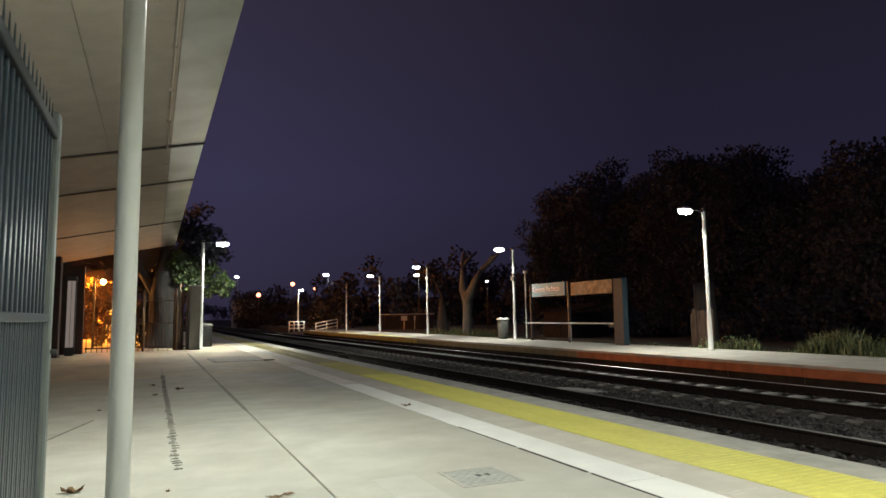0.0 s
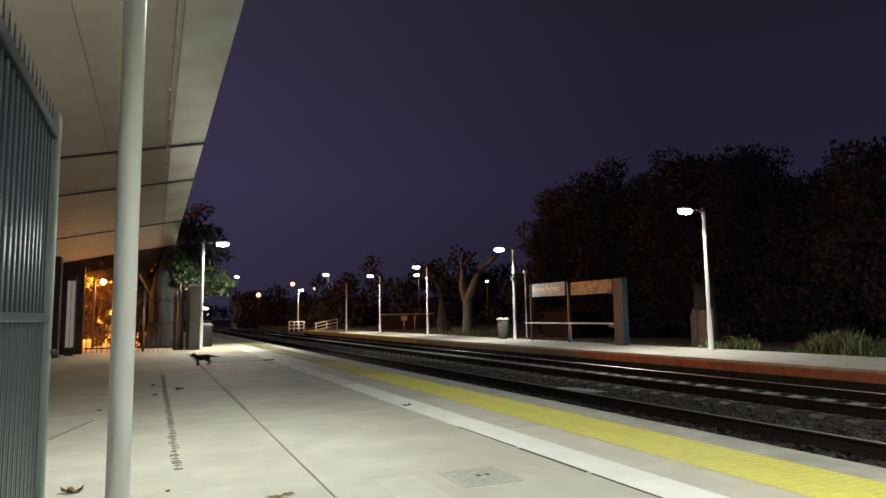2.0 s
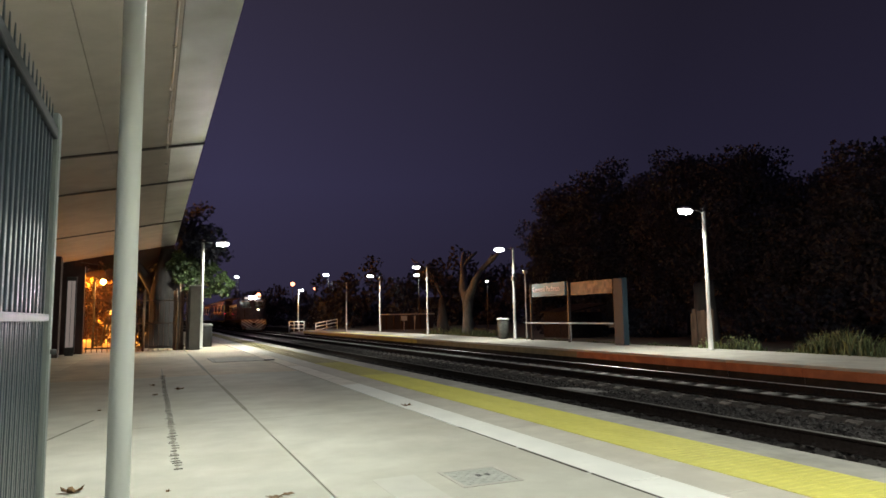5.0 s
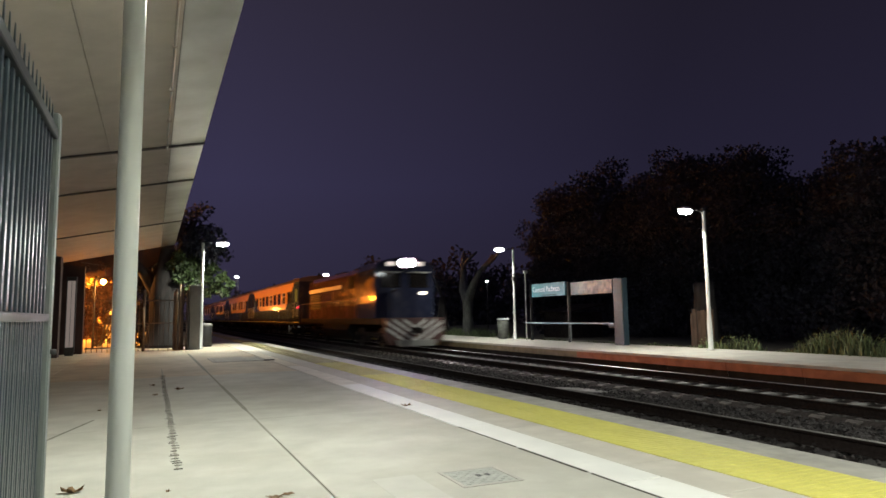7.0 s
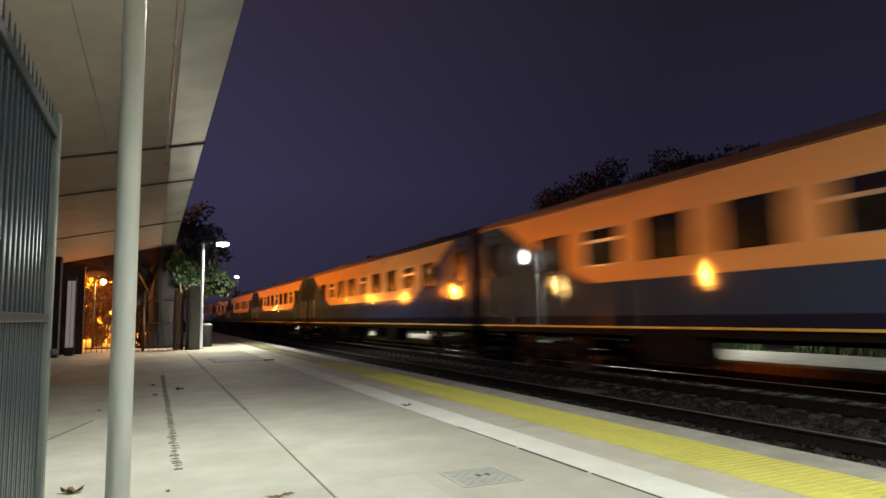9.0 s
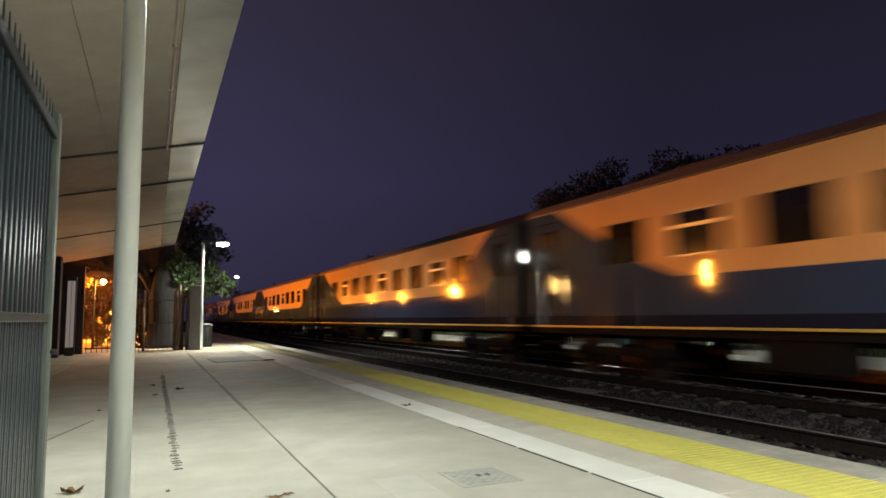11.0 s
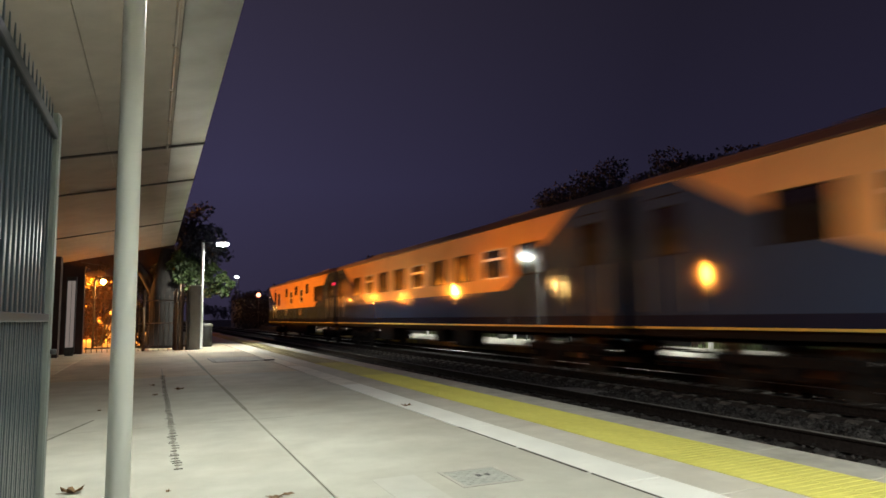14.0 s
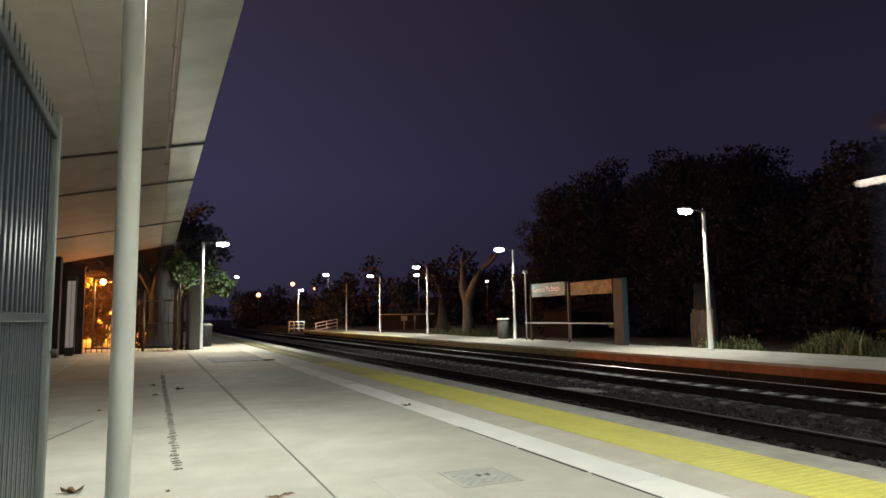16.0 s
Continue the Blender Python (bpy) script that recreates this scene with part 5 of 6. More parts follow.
limb(bm, [(-0.20, 0, 0.215), (-0.16, 0, 0.225), (-0.06, 0, 0.215), (0.06, 0, 0.21), (0.16, 0, 0.225), (0.22, 0, 0.24)], [0.03, 0.068, 0.072, 0.07, 0.062, 0.03], n=12)
part("body", bm, M_CAT, cat)
bm = bmesh_new()
limb(bm, [(0.17, 0, 0.24), (0.215, 0, 0.275), (0.25, 0, 0.288), (0.295, 0, 0.275), (0.315, 0, 0.265)], [0.045, 0.05, 0.052, 0.034, 0.014], n=12)
for s in (-1, 1):
    tube(bm, (0.24, s * 0.032, 0.325), (0.238, s * 0.04, 0.375), 0.02, 0.002, n=6)
part("head", bm, M_CAT, cat)
bm = bmesh_new()
limb(bm, [(-0.20, 0, 0.235), (-0.28, 0, 0.25), (-0.36, 0.01, 0.225), (-0.43, 0.0, 0.235)], [0.022, 0.019, 0.016, 0.008], n=8)
part("tail", bm, M_CAT, cat)
cat_legs = []
for x, y, hind in ((0.14, 0.04, 0), (0.14, -0.04, 0), (-0.15, 0.045, 1), (-0.15, -0.045, 1)):
    bm = bmesh_new()
    if hind:
        limb(bm, [(0, 0, 0.02), (0.02, 0, -0.07), (-0.035, 0, -0.13), (0.0, 0, -0.185), (0.03, 0, -0.20)], [0.042, 0.035, 0.018, 0.015, 0.012], n=8)
    else:
        limb(bm, [(0, 0, 0.02), (-0.015, 0, -0.07), (0.005, 0, -0.13), (0.0, 0, -0.19), (0.03, 0, -0.20)], [0.032, 0.024, 0.016, 0.014, 0.012], n=8)
    leg = part("leg", bm, M_CAT, cat)
    leg.location = (x * CAT, y * CAT, 0.205 * CAT)
    cat_legs.append((leg, x * CAT, y * CAT))
for ob in cat.children:
    ob.data.transform(Matrix.Scale(CAT, 4))


CAT_PATH = [(0.0, 6.6, 24.0, -0.5), (0.6, 5.7, 22.6, -0.5), (0.8, 4.75, 21.5, -0.12), (0.9, 4.15, 20.4, 0), (1.0, 3.68, 19.4, 0), (1.1, 3.37, 19.0, 0), (1.2, 3.07, 18.7, 0), (1.4, 2.57, 18.5, 0),
            (1.6, 2.09, 18.0, 0), (1.8, 1.58, 17.6, 0), (2.0, 1.14, 17.2, 0), (2.2, 0.75, 17.2, 0), (2.4, 0.38, 17.5, 0), (2.6, 0.02, 17.6, 0),
            (2.8, -0.27, 17.6, 0), (3.2, -1.05, 16.9, 0), (3.6, -1.56, 16.9, 0), (4.4, -2.6, 16.9, 0), (5.2, -2.9, 15.5, 0), (16.0, -2.9, -4.0, 0)]


def cat_run():
    rows = []
    for t, x, y, z in CAT_PATH:
        heading = 183 if t < 4.5 else 235 if t < 6 else 268        # it crosses the platform, then turns along the wall
        rows.append((t, pose(x, y, z, 0, 0, heading)))
    walk(cat, rows)
    for k, (leg, x, y) in enumerate(cat_legs):
        steps = []
        t = 0.0
        while t < 4.4:
            phase = t / 0.4 * 2 * math.pi + (0.5 if k % 2 else 0.0) + (math.pi * 0.9 if k > 1 else 0)
            steps.append((t, pose(x, y, 0.205 * CAT, 0, 38 * math.sin(phase), 0)))
            t += 0.1
        steps.append((16.0, pose(x, y, 0.205 * CAT)))
        walk(leg, steps)


# ---- the train ----
SPEED = 26.2
GAUGE_X = 10.95


def bogie(parent, y, wheelbase=2.4, name="bogie", wheel=None):
    bg = part(name, bogie_frame_mesh(wheelbase), M_COACH_DARK, parent)
    bg.location = (0, y, 0)
    for sx in (-1, 1):
        for sy in (-1, 1):
            w = part("wheel", WHEEL_MESH, M_WHEEL, bg)
            w.location = (sx * 0.86, sy * wheelbase / 2, 0.46)
    return bg


def wheel_mesh():
    bm = bmesh_new()
    tube(bm, (-0.07, 0, 0), (0.07, 0, 0), 0.46, n=24)
    tube(bm, (-0.10, 0, 0), (-0.06, 0, 0), 0.485, n=24)
    tube(bm, (-0.12, 0, 0), (0.12, 0, 0), 0.12, n=12)
    return make_mesh("wheel", bm, M_WHEEL)


WHEEL_MESH = wheel_mesh()
FRAMES = {}


def bogie_frame_mesh(wb):
    if wb not in FRAMES:
        bm = bmesh_new()
        for s in (-1, 1):
            x = s * 1.08
            box(bm, x - 0.07, x + 0.07, -wb / 2 - 0.45, wb / 2 + 0.45, 0.52, 0.70, 0.02)
            box(bm, x - 0.09, x + 0.09, -0.35, 0.35, 0.30, 0.56, 0.02)
            for y in (-wb / 2, wb / 2):
                box(bm, x - 0.10, x + 0.10, y - 0.17, y + 0.17, 0.32, 0.62, 0.03)
                tube(bm, (x, y - 0.3, 0.5), (x, y - 0.3, 0.74), 0.08, n=10)
                tube(bm, (x, y + 0.3, 0.5), (x, y + 0.3, 0.74), 0.08, n=10)
        box(bm, -1.0, 1.0, -0.3, 0.3, 0.5, 0.75, 0.02)
        for y in (-wb / 2, wb / 2):
            tube(bm, (-0.9, y, 0.46), (0.9, y, 0.46), 0.08, n=10)
        FRAMES[wb] = make_mesh("bogie_frame", bm, M_COACH_DARK)
    return FRAMES[wb]


HALFW = 1.55
WZ0, WZ1 = 2.58, 3.47
Z0, ZG = 1.20, 4.12               # sill and gutter above the rail


def side_wall(sign, length, holes):
    """A side with thickness and openings: holes of (y0, y1, z0, z1)."""
    bm = bmesh_new()
    ys = sorted({0.0, length, *[v for h in holes for v in h[:2]]})
    zs = sorted({Z0, ZG, *[v for h in holes for v in h[2:]]})
    xo, xi = sign * HALFW, sign * (HALFW - 0.07)

    def inside(yc, zc):
        return any(h[0] < yc < h[1] and h[2] < zc < h[3] for h in holes)

    for y0, y1 in zip(ys, ys[1:]):
        for z0, z1 in zip(zs, zs[1:]):
            if inside((y0 + y1) / 2, (z0 + z1) / 2):
                continue
            for x in (xo, xi):
                bm.faces.new([bm.verts.new(p) for p in ((x, y0, z0), (x, y1, z0), (x, y1, z1), (x, y0, z1))])
    for y0, y1, z0, z1 in holes:
        for a, b in (((y0, z0), (y1, z0)), ((y1, z0), (y1, z1)), ((y1, z1), (y0, z1)), ((y0, z1), (y0, z0))):
            bm.faces.new([bm.verts.new(p) for p in ((xo, *a), (xo, *b), (xi, *b), (xi, *a))])
    bmesh.ops.remove_doubles(bm, verts=bm.verts, dist=0.0005)
    return bm


def pane(parent, sign, y0, y1, z0, z1, bar=0.0, material=None, name="window"):
    x = sign * (HALFW - 0.04)
    bm = bmesh_new()
    box(bm, x - 0.008, x + 0.008, y0, y1, z0, z1)
    w = part(name, bm, material or M_PANE, parent)
    bm = bmesh_new()
    xo = sign * (HALFW + 0.006)
    xa, xb = sorted((sign * (HALFW - 0.045), xo))
    t = 0.028
    box(bm, xa, xb, y0, y1, z0, z0 + t)
    box(bm, xa, xb, y0, y1, z1 - t, z1)
    box(bm, xa, xb, y0, y0 + t, z0 + t, z1 - t)
    box(bm, xa, xb, y1 - t, y1, z0 + t, z1 - t)
    if bar:
        zb = z0 + (z1 - z0) * bar
        box(bm, xa, xb, y0 + t, y1 - t, zb - 0.035, zb + 0.035)
    part("frame", bm, M_FRAME if bar else M_COACH_DARK, w)
    return w


def roof_profile():
    pts = [(-HALFW - 0.03, ZG - 0.03), (-HALFW - 0.03, ZG + 0.02)]
    for i in range(13):
        a = math.pi * (1 - i / 12)
        pts.append((HALFW * math.cos(a) * 0.99, ZG + 0.03 + 0.36 * math.sin(a) ** 0.8))
    pts += [(HALFW + 0.03, ZG + 0.02), (HALFW + 0.03, ZG - 0.03)]
    return pts


def coach(name, label, length, windows, doors, boxes):
    """windows: (y, width, z0, z1, bar); doors: y of the middle; boxes: (y0, y1, depth) under the floor."""
    car = thing(name, label, "railway carriage", group="train")
    holes = [(y - w / 2, y + w / 2, z0, z1) for y, w, z0, z1, bar in windows]
    holes += [(d - 0.36, d + 0.36, 2.62, 3.62) for d in doors]
    for sign in (-1, 1):
        part("side", side_wall(sign, length, holes), M_COACH, car, "orange-cream and blue painted side")
        for y, w, z0, z1, bar in windows:
            pane(car, sign, y - w / 2, y + w / 2, z0, z1, bar)
        for d in doors:
            pane(car, sign, d - 0.36, d + 0.36, 2.62, 3.62, 0, name="door_window")
            bm = bmesh_new()
            xa, xb = sorted((sign * HALFW, sign * (HALFW + 0.012)))
            for yy in (d - 0.47, d + 0.44):
                box(bm, xa, xb, yy, yy + 0.03, Z0 + 0.05, 3.85)
            box(bm, xa, xb, d - 0.44, d + 0.44, 3.82, 3.85)
            part("door_frame", bm, M_COACH_DARK, car)
            for yy in (d - 0.62, d + 0.62):
                bm = bmesh_new()
                tube(bm, (sign * (HALFW + 0.05), yy, 1.5), (sign * (HALFW + 0.05), yy, 2.6), 0.016, n=8)
                part("handrail", bm, M_FRAME, car)
            bm = bmesh_new()
            for k in range(3):
                xs = sorted((sign * (HALFW - 0.25 + 0.05 * k), sign * (HALFW - 0.02 + 0.0 * k)))
                box(bm, xs[0], xs[1], d - 0.4, d + 0.4, 0.48 + 0.26 * k, 0.51 + 0.26 * k)
            part("step", bm, M_COACH_DARK, car)
        bm = bmesh_new()
        xa, xb = sorted((sign * (HALFW - 0.03), sign * (HALFW + 0.012)))
        box(bm, xa, xb, 0.02, length - 0.02, Z0 - 0.045, Z0 - 0.001)
        part("sill_line", bm, M_SILL, car, "yellow line along the sill")
        for k in range(5):
            yy = length * (k + 1) / 6
            bm = bmesh_new()
            box(bm, xa, xb - 0.004 * (sign > 0), yy - 0.012, yy + 0.012, Z0, WZ0 - 0.02)
            part("seam", bm, M_COACH, car)
    bm = bmesh_new()
    prism(bm, roof_profile(), -0.02, length + 0.02, True)
    part("roof", bm, M_COACH_ROOF, car, "dirty brown curved roof")
    for y0 in (length * 0.22, length * 0.78):
        bm = bmesh_new()
        box(bm, -0.8, 0.8, y0 - 1.1, y0 + 1.1, ZG + 0.30, ZG + 0.46, 0.05)
        part("roof_unit", bm, M_COACH_ROOF, car, "flat roof air unit")
    for y0 in (0.0, length - 0.06):
        bm = bmesh_new()
        box(bm, -HALFW + 0.02, HALFW - 0.02, y0, y0 + 0.06, Z0, ZG)
        part("end_wall", bm, M_LOCO, car, "dark blue end wall")
    bm = bmesh_new()
    box(bm, -HALFW + 0.1, HALFW - 0.1, 0.06, length - 0.06, Z0 - 0.2, Z0 + 0.02)
    box(bm, -0.3, 0.3, -0.3, length + 0.3, Z0 - 0.35, Z0 - 0.1)
    part("underframe", bm, M_COACH_DARK, car)
    for yy in (-0.30, length + 0.01):
        bm = bmesh_new()
        for k in range(4):
            w = 0.62 + 0.04 * (k % 2)
            box(bm, -w, w, yy + 0.0725 * k, yy + 0.0725 * (k + 1), Z0, 3.55 + 0.04 * (k % 2))
        part("gangway", bm, M_COACH_DARK, car, "black gangway bellows")
    for y0, y1, d in boxes:
        bm = bmesh_new()
        box(bm, -1.38, -0.78, y0, y1, Z0 - d, Z0 - 0.1, 0.03)
        part("equipment_box", bm, M_COACH_DARK, car)
    for y in (3.0, length - 3.0):
        bogie(car, y)
    return car


coach_windows = [(3.7 + 2.07 * i, 1.28, WZ0, WZ1, 0.66 if i % 3 == 1 else 0.0) for i in range(9)]
PITCH_T, FIRST = 24.77, 229.3
coaches = [coach("passenger_coach", "orange-cream and blue passenger coach with dark windows, on the far track", PITCH_T - 0.6, coach_windows, (0.95, PITCH_T - 0.6 - 0.95),
                 ((7.8, 9.08, 0.74), (10.1, 10.7, 0.66), (15.4, 17.2, 0.75)))]
for i in range(6):
    coaches.append(copy_thing(coaches[0], pose(0, 0, 0)))
van_windows = [(4.0, 2.5, 2.50, 3.46, 0.0)] + [(7.3 + 1.85 * i, 0.95 if i % 2 else 0.78, 2.56 if i % 2 else 3.12, 3.46 if i % 2 else 3.76, 0.45 if i % 2 else 0.0) for i in range(5)] + [(17.95, 0.95, 2.5, 3.48, 0.0), (21.75, 0.6, 2.6, 3.4, 0.0)]
van = coach("generator_van", "orange-cream and blue generator van with small staggered windows", 22.9, van_windows, (1.0, 19.6), ((8.0, 12.2, 0.8), (12.3, 15.5, 0.76)))
for y in (9.5, 14.83):
    bm = bmesh_new()
    for k in range(6):
        box(bm, -HALFW - 0.02, -HALFW + 0.005, y - 0.40, y + 0.40, 1.72 + 0.075 * k, 1.755 + 0.075 * k)
    part("louvre", bm, M_STRIPE_R, van, "red-brown louvred vent")
bm = bmesh_new()
lathe(bm, [(0.05, -0.04), (0.1, 0.0), (0.09, 0.05)], -HALFW + 0.1, 23.0, 3.33, n=14)
part("tail_lamp", bm, M_TAILGLOW, van, "glowing white tail lamp")

bm = bmesh_new()
box(bm, -HALFW - 0.005, -HALFW + 0.01, 17.66, 17.74, 2.975, 3.01)
part("indicator", bm, M_GREENGLOW, van, "small green indicator light")

# first coach: lit door window and red marker lamps
bm = bmesh_new()
box(bm, -HALFW + 0.0, -HALFW + 0.012, 0.72, 1.20, 2.66, 3.58)
part("lit_window", bm, M_DOORGLOW, coaches[0], "door window with yellow light inside")
for car in (coaches[0], van):
    bm = bmesh_new()
    box(bm, -HALFW - 0.07, -HALFW + 0.0, 0.06, 0.16, 2.18 if car is not van else 3.34, 2.28 if car is not van else 3.44, 0.015)
    part("marker_lamp", bm, M_REDGLOW, car, "glowing red marker lamp")

# ---- locomotive ----
loco = thing("locomotive", "dark blue and maroon diesel locomotive with striped front and bright headlight", "locomotive", group="train")
LL = 18.2
bm = bmesh_new()
box(bm, -1.5, 1.5, 0.25, LL - 0.25, 1.12, 1.42, 0.03)
part("frame", bm, M_COACH_DARK, loco)
bm = bmesh_new()
prism(bm, [(-1.5, 1.42), (1.5, 1.42), (1.5, 3.75), (1.25, 4.08), (0.7, 4.25), (-0.7, 4.25), (-1.25, 4.08), (-1.5, 3.75)], 1.3, 4.3)
cab = part("cab", bm, M_LOCO, loco, "dark blue driver's cab")
bm = bmesh_new()
prism(bm, [(-0.95, 1.42), (0.95, 1.42), (0.95, 2.55), (0.75, 2.72), (-0.75, 2.72), (-0.95, 2.55)], 0.45, 1.3)
part("nose", bm, M_LOCO, loco, "low dark blue nose")
for sx in (-1, 1):
    bm = bmesh_new()
    box(bm, sx * 0.72 - 0.5, sx * 0.72 + 0.5, 1.275, 1.31, 2.85, 3.55, 0.02)
    part("windscreen", bm, M_PANE, cab)
    bm = bmesh_new()
    box(bm, sx * 0.72 - 0.54, sx * 0.72 + 0.54, 1.10, 1.32, 3.57, 3.61)
    part("visor", bm, M_FRAME, cab, "pale sun visor")
    for y0, y1 in ((1.8, 2.6), (2.9, 3.8)):
        bm = bmesh_new()
        box(bm, min(sx * 1.49, sx * 1.515), max(sx * 1.49, sx * 1.515), y0, y1, 2.75, 3.5, 0.01)
        part("cab_window", bm, M_PANE, cab)
bm = bmesh_new()
for z0, z1 in ((3.75, 3.80), (4.22, 4.27)):
    box(bm, -0.45, 0.45, 0.86, 1.45, z0, z1, 0.015)
for x0, x1 in ((-0.45, -0.42), (0.42, 0.45)):
    box(bm, x0, x1, 0.86, 1.45, 3.80, 4.22)
part("headlight_housing", bm, M_COACH_DARK, loco, "deep black twin headlight housing")
for x in (-0.205, 0.205):
    bm = bmesh_new()
    tube(bm, (x, 1.16, 4.01), (x, 1.22, 4.01), 0.19, n=22)
    hl = part("headlight", bm, M_HEADGLOW, loco, "blazing white headlight")
    bm = bmesh_new()
    tube(bm, (x, 0.84, 4.01), (x, 1.22, 4.01), 0.192, n=22, caps=False)
    tube(bm, (x, 1.22, 4.01), (x, 0.84, 4.01), 0.201, n=22, caps=False)
    part("shroud", bm, M_COACH_DARK, hl)
for x in (-0.72, 0.72):
    bm = bmesh_new()
    box(bm, x - 0.21, x + 0.21, 1.16, 1.32, 3.90, 4.08, 0.01)
    part("number_board", bm, M_BOARD, loco, "lit number board")
bm = bmesh_new()
box(bm, 0.45, 0.7, 0.40, 0.46, 2.5, 2.62, 0.01)
part("marker_lamp", bm, M_TAILGLOW, loco, "small white marker lamp")
# pilot with chevron stripes
bm = bmesh_new()
prism(bm, [(-1.45, 0.62), (-1.2, 0.2), (1.2, 0.2), (1.45, 0.62), (1.45, 1.42), (-1.45, 1.42)], 0.0, 0.25)
pilot = part("pilot", bm, M_STRIPE_R, loco, "pilot plate with white chevrons")
for k in range(5):
    for sx in (-1, 1):
        z0 = 0.30 + 0.30 * k - 0.3
        x1 = min(1.40, (1.40 - z0 - 0.15) / 0.62)
        x0 = max(0.02, (0.26 - z0) / 0.62)
        if x1 - x0 < 0.12:
            continue
        bm = bmesh_new()
        v = [(sx * x0, -0.008, z0 + 0.62 * x0), (sx * x1, -0.008, z0 + 0.62 * x1), (sx * x1, -0.008, z0 + 0.62 * x1 + 0.15), (sx * x0, -0.008, z0 + 0.62 * x0 + 0.15)]
        a = [bm.verts.new(p) for p in v]
        b = [bm.verts.new((p[0], 0.001, p[2])) for p in v]
        bm.faces.new(a)
        bm.faces.new(b[::-1])
        for i in range(4):
            bm.faces.new((a[i], a[(i + 1) % 4], b[(i + 1) % 4], b[i]))
        part("chevron", bm, M_STRIPE_DIRTY, pilot)
bm = bmesh_new()
prism(bm, [(-0.95, 0.40), (-0.85, 0.13), (0.85, 0.13), (0.95, 0.40)], -0.28, -0.012)
part("guard_plate", bm, M_BIN, loco, "grey guard plate")
bm = bmesh_new()
box(bm, -0.16, 0.16, -0.62, 0.05, 0.72, 0.98, 0.04)
part("coupler", bm, M_COACH_DARK, loco)
# hood with doors, radiator and fans
bm = bmesh_new()
prism(bm, [(-1.02, 1.42), (1.02, 1.42), (1.02, 3.80), (0.86, 4.05), (-0.86, 4.05), (-1.02, 3.80)], 4.3, 17.5)
hood = part("hood", bm, M_LOCO_HOOD, loco, "long engine hood with access doors")
for sx in (-1, 1):
    for i in range(12):
        bm = bmesh_new()
        xa, xb = sorted((sx * 1.02, sx * 1.045))
        y0 = 5.0 + i * 0.72
        box(bm, xa, xb, y0, y0 + 0.66, 1.62, 3.0, 0.01)
        part("hood_door", bm, M_LOCO_HOOD, hood)
    bm = bmesh_new()
    box(bm, min(sx * 1.02, sx * 1.05), max(sx * 1.02, sx * 1.05), 14.0, 16.9, 2.0, 3.05, 0.01)
    part("radiator_grille", bm, M_COACH_DARK, hood, "black radiator grille")
    bm = bmesh_new()
    for k in range(9):
        box(bm, min(sx * 1.05, sx * 1.075), max(sx * 1.05, sx * 1.075), 14.05, 16.85, 2.06 + 0.11 * k, 2.10 + 0.11 * k)
    part("grille_slat", bm, M_DARKSTEEL, hood)
    bm = bmesh_new()
    box(bm, min(sx * 1.02, sx * 1.03), max(sx * 1.02, sx * 1.03), 9.0, 17.45, 3.12, 3.36)
    part("stripe", bm, M_STRIPE_DIRTY, hood, "pale stripe along the hood")
    bm = bmesh_new()
    box(bm, min(sx * 1.02, sx * 1.045), max(sx * 1.02, sx * 1.045), 6.3, 7.6, 3.05, 3.75, 0.01)
    part("air_intake", bm, M_COACH_DARK, hood, "black air intake grille")
    bm = bmesh_new()
    tube(bm, (sx * 1.46, 4.4, 2.42), (sx * 1.46, 17.9, 2.42), 0.018, n=8)
    part("handrail", bm, M_STRIPE_R, loco)
    for i in range(8):
        bm = bmesh_new()
        tube(bm, (sx * 1.46, 4.5 + i * 1.9, 1.4), (sx * 1.46, 4.5 + i * 1.9, 2.44), 0.016, n=8)
        part("handrail_post", bm, M_STRIPE_R, loco)
    for i in range(2):
        bm = bmesh_new()
        for k in range(4):
            box(bm, sx * 1.38 - 0.12, sx * 1.38 + 0.12, (0.35, 17.3)[i], (0.95, 17.85)[i], 0.3 + 0.28 * k, 0.33 + 0.28 * k)
        part("steps", bm, M_COACH_DARK, loco)
for y in (10.5, 12.0, 15.2):
    bm = bmesh_new()
    lathe(bm, [(0.62, 0), (0.62, 0.14), (0.5, 0.17)], 0, y, 4.05, n=20)
    part("roof_fan", bm, M_COACH_DARK, hood)
bm = bmesh_new()
box(bm, -0.25, 0.25, 8.2, 9.0, 4.05, 4.3, 0.03)
part("exhaust_stack", bm, M_COACH_DARK, hood)
bm = bmesh_new()
prism(bm, [(-1.3, 1.12), (-1.4, 0.8), (-1.1, 0.35), (1.1, 0.35), (1.4, 0.8), (1.3, 1.12)], 6.3, 12.1)
part("fuel_tank", bm, M_COACH_DARK, loco)
for y in (3.6, 14.6):
    bogie(loco, y, 3.4)

TRAIN = [(loco, 211.0)] + [(c, FIRST + 0.3 + PITCH_T * i) for i, c in enumerate(coaches)] + [(van, 402.9)]

# ---- sleepers and stones ----
M_SLEEPER_END = shader("dirt_covered_sleeper_end", (0.115, 0.10, 0.092), 0.9, scale=11, var=0.45, bump=0.5, per_object=0.45, stain=0.6, stain_scale=7)


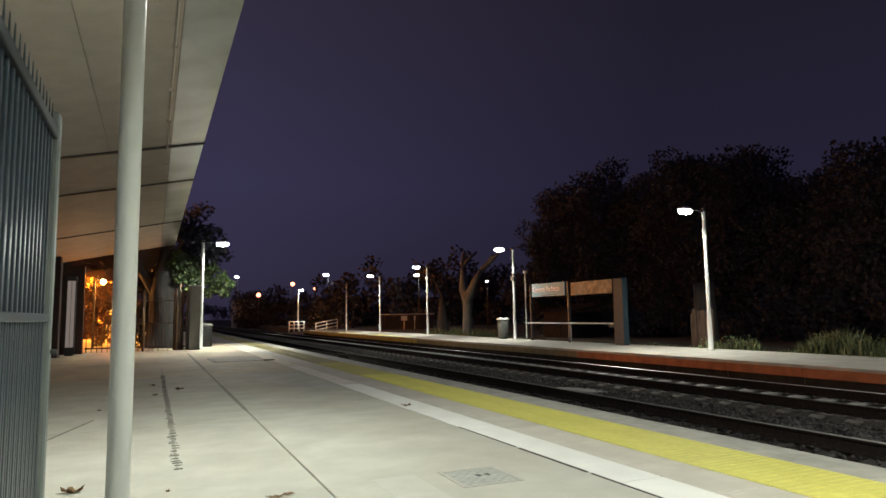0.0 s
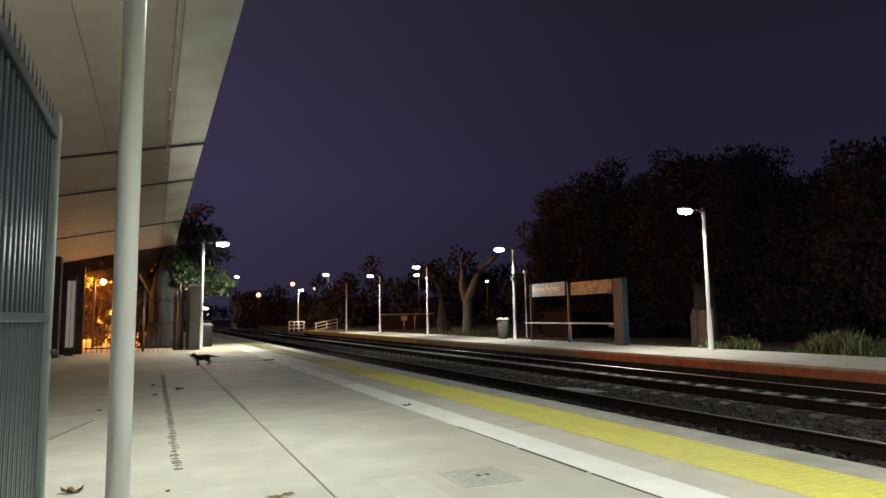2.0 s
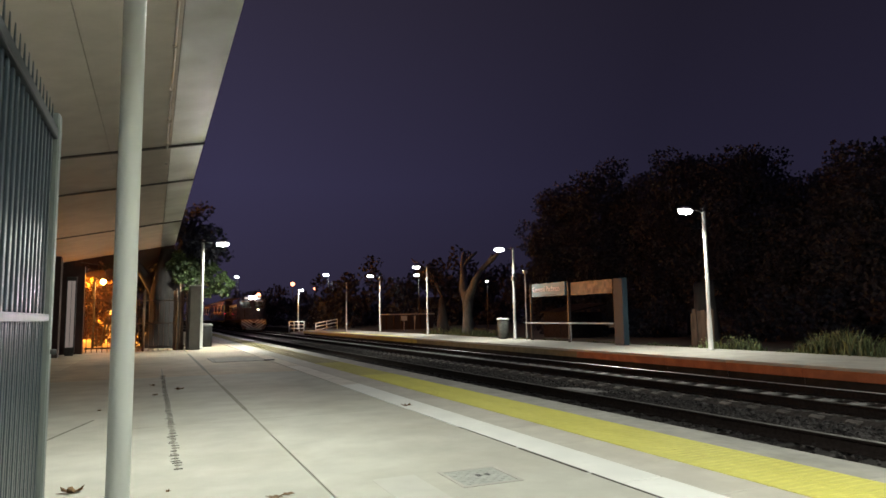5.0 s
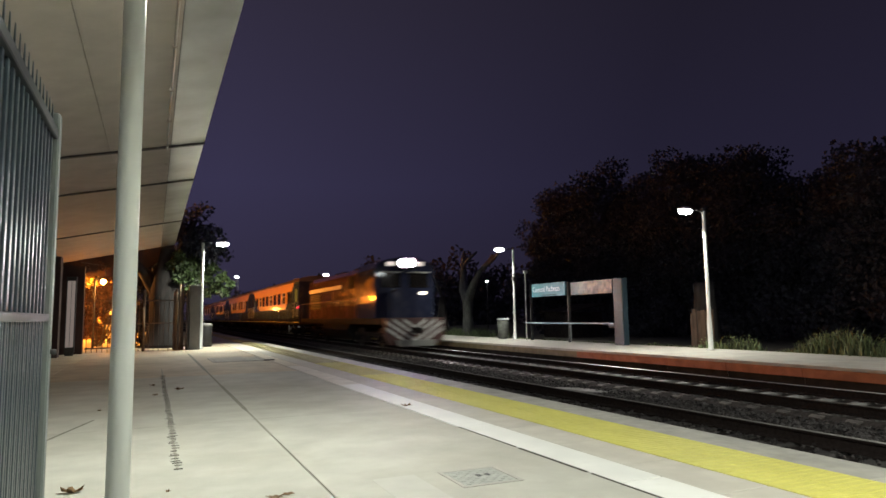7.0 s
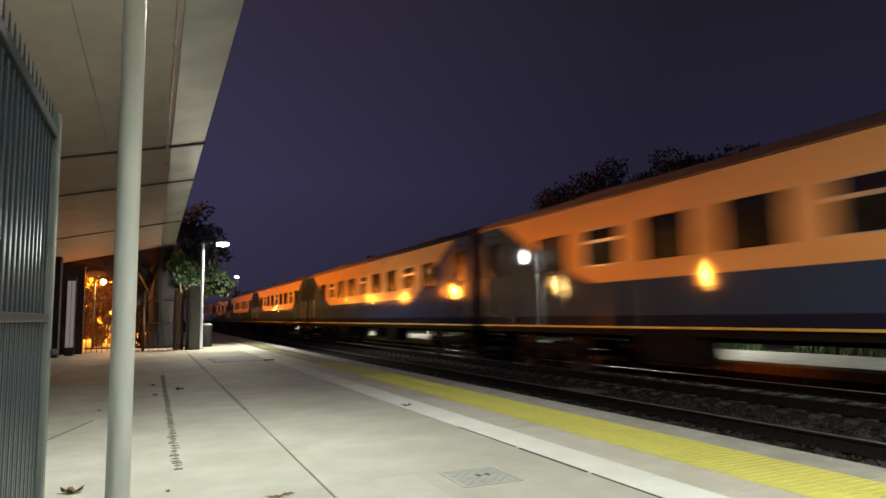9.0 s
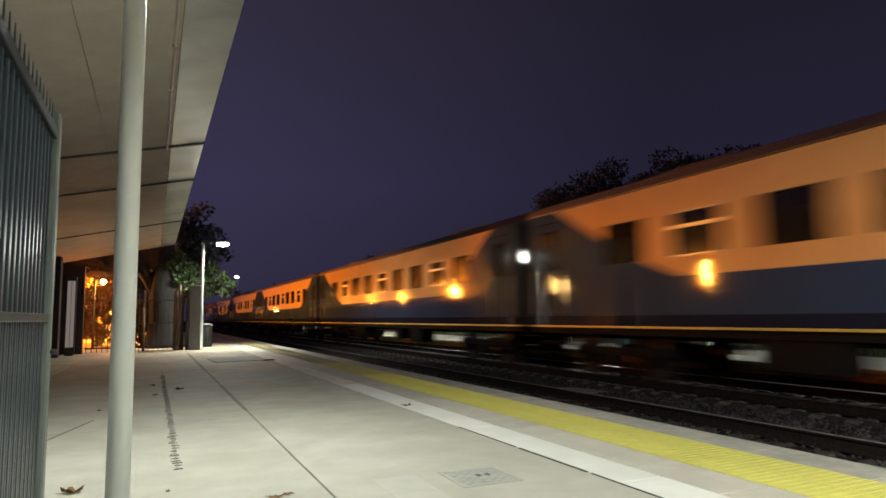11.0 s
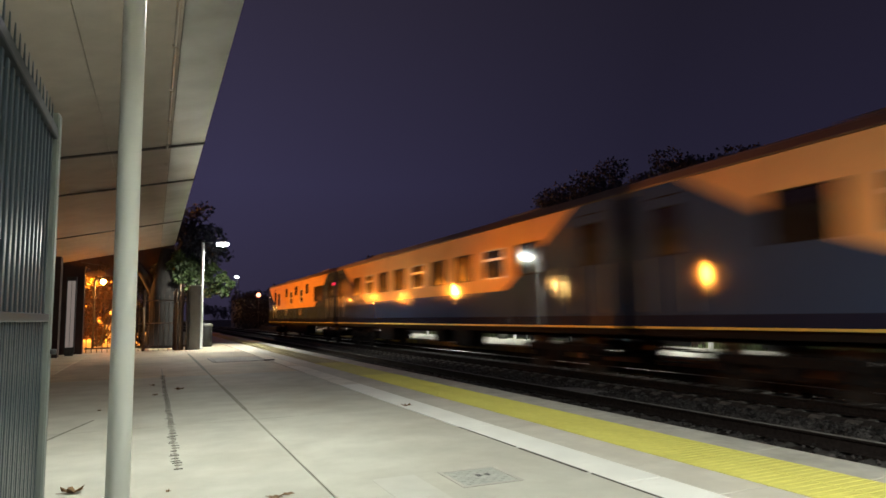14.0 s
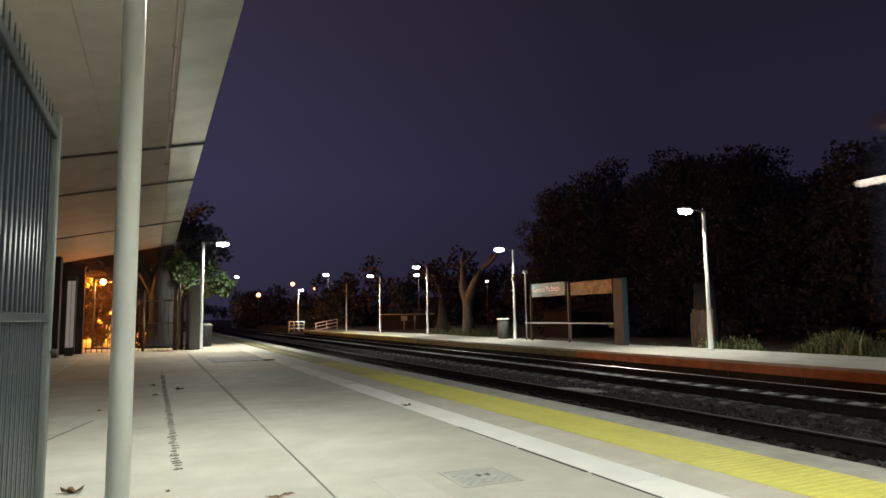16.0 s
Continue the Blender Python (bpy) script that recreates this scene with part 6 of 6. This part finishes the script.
def sleeper_mesh(name, middle, ends):
    """A waisted concrete sleeper whose ends may be another colour."""
    bm = bmesh_new()
    sections = [(-1.35, 0.115, -0.545), (-1.28, 0.13, -0.517), (-0.98, 0.13, -0.512), (-0.45, 0.11, -0.53), (0.45, 0.11, -0.53), (0.98, 0.13, -0.512), (1.28, 0.13, -0.517), (1.35, 0.115, -0.545)]
    rings = [[bm.verts.new(p) for p in ((x, -w, -0.68), (x, w, -0.68), (x, w, top - 0.02), (x, w - 0.02, top), (x, 0.02 - w, top), (x, -w, top - 0.02))] for x, w, top in sections]
    for (r0, r1), (x, w, top) in zip(zip(rings, rings[1:]), sections):
        for i in range(6):
            f = bm.faces.new((r0[i], r0[(i + 1) % 6], r1[(i + 1) % 6], r1[i]))
            f.material_index = 0 if -1.0 < x < 0.9 else 1
    for r in (rings[0], rings[-1]):
        bm.faces.new(r).material_index = 1
    me = make_mesh(name, bm, middle)
    me.materials.append(ends)
    return me


SLEEPER = sleeper_mesh("sleeper", M_SLEEPER, M_SLEEPER_END)
SLEEPER_DARK = sleeper_mesh("sleeper", M_SLEEPER_DARK, M_SLEEPER_DARK)
bm = bmesh_new()
for s in (-1, 1):
    for e in (-1, 1):
        box(bm, s * HALF + e * 0.11 - 0.035, s * HALF + e * 0.11 + 0.035, -0.05, 0.05, -0.518, -0.488)
CLIP = make_mesh("rail_clip", bm, M_RAIL)
for i, c in enumerate(TRACKS):
    track = thing("sleeper_row", "row of grey concrete sleepers with rail clips in dark ballast", "sleepers", c, 0, 0, "tracks", kind="structure")
    for k in range(140):
        # the near track's sleepers are darker than the far track's
        ob = part("sleeper", SLEEPER if i else SLEEPER_DARK, M_SLEEPER, track)
        ob.location = (0, -4 + 0.3 + 0.6 * k, 0)
        part("rail_clip", CLIP, M_RAIL, ob)
    bm = bmesh_new()
    for k in range(140, 340):
        y = -4 + 0.3 + 0.6 * k
        box(bm, -1.34, 1.34, y - 0.13, y + 0.13, -0.66, -0.52)
    tagged(part("far_sleepers", bm, M_SLEEPER, track), kind="stuff")


def stones(name, count, x0, x1, y0, y1, z, size, seed, power=1.0):
    """Loose angular stones strewn over the ballast."""
    rng = np.random.default_rng(seed)
    base = np.array([[1, 0, 0], [-1, 0, 0], [0, 1, 0], [0, -1, 0], [0, 0, 1], [0, 0, -1]], float)
    tri = np.array([[0, 2, 4], [2, 1, 4], [1, 3, 4], [3, 0, 4], [2, 0, 5], [1, 2, 5], [3, 1, 5], [0, 3, 5]])
    x = rng.uniform(x0, x1, count)
    y = y0 + (y1 - y0) * rng.uniform(0, 1, count) ** power
    c = np.stack([x, y, np.full(count, z) + rng.uniform(-0.01, 0.02, count)], 1)
    s = size * rng.uniform(0.5, 1.3, count)
    jit = base[None] * rng.uniform(0.6, 1.2, (count, 6, 3)) + rng.normal(0, 0.22, (count, 6, 3))
    a = rng.uniform(0, 6.283, count)
    ca, sa = np.cos(a)[:, None], np.sin(a)[:, None]
    r = np.stack([jit[..., 0] * ca - jit[..., 1] * sa, jit[..., 0] * sa + jit[..., 1] * ca, jit[..., 2] * 0.75], 2)
    v = (c[:, None] + r * s[:, None, None]).reshape(-1, 3)
    f = (np.arange(count)[:, None, None] * 6 + tri[None]).reshape(-1, 3)
    me = bpy.data.meshes.new(name)
    me.from_pydata(v.tolist(), [], f.tolist())
    me.materials.append(M_STONE)
    ob = new(name, me)
    return tagged(ob, "loose grey ballast stones between the tracks", "ballast stones", kind="stuff")


stones("ballast_stones", 15000, 7.95, 9.75, 1.5, 45, -0.585, 0.036, 1, 1.4)
stones("ballast_stones", 9000, 5.0, 7.95, 1.5, 45, -0.52, 0.03, 2, 1.4)
stones("ballast_stones", 3000, 9.75, 12.5, 1.5, 45, -0.575, 0.028, 3, 1.4)

def motions():
    # metres gained over an even speed towards the end
    gain = ((0.0, 0.0), (4.0, 0.0), (8.0, 0.0), (12.0, 0.0), (13.0, 0.0), (14.0, 0.0), (14.5, 0.1), (15.0, 0.2), (15.5, 0.45), (15.8, 0.75), (16.0, 1.1))
    for car, start in TRAIN:
        walk(car, [(t, pose(GAUGE_X, start - SPEED * t - g, RAIL)) for t, g in gain])
    cat_run()


motions()
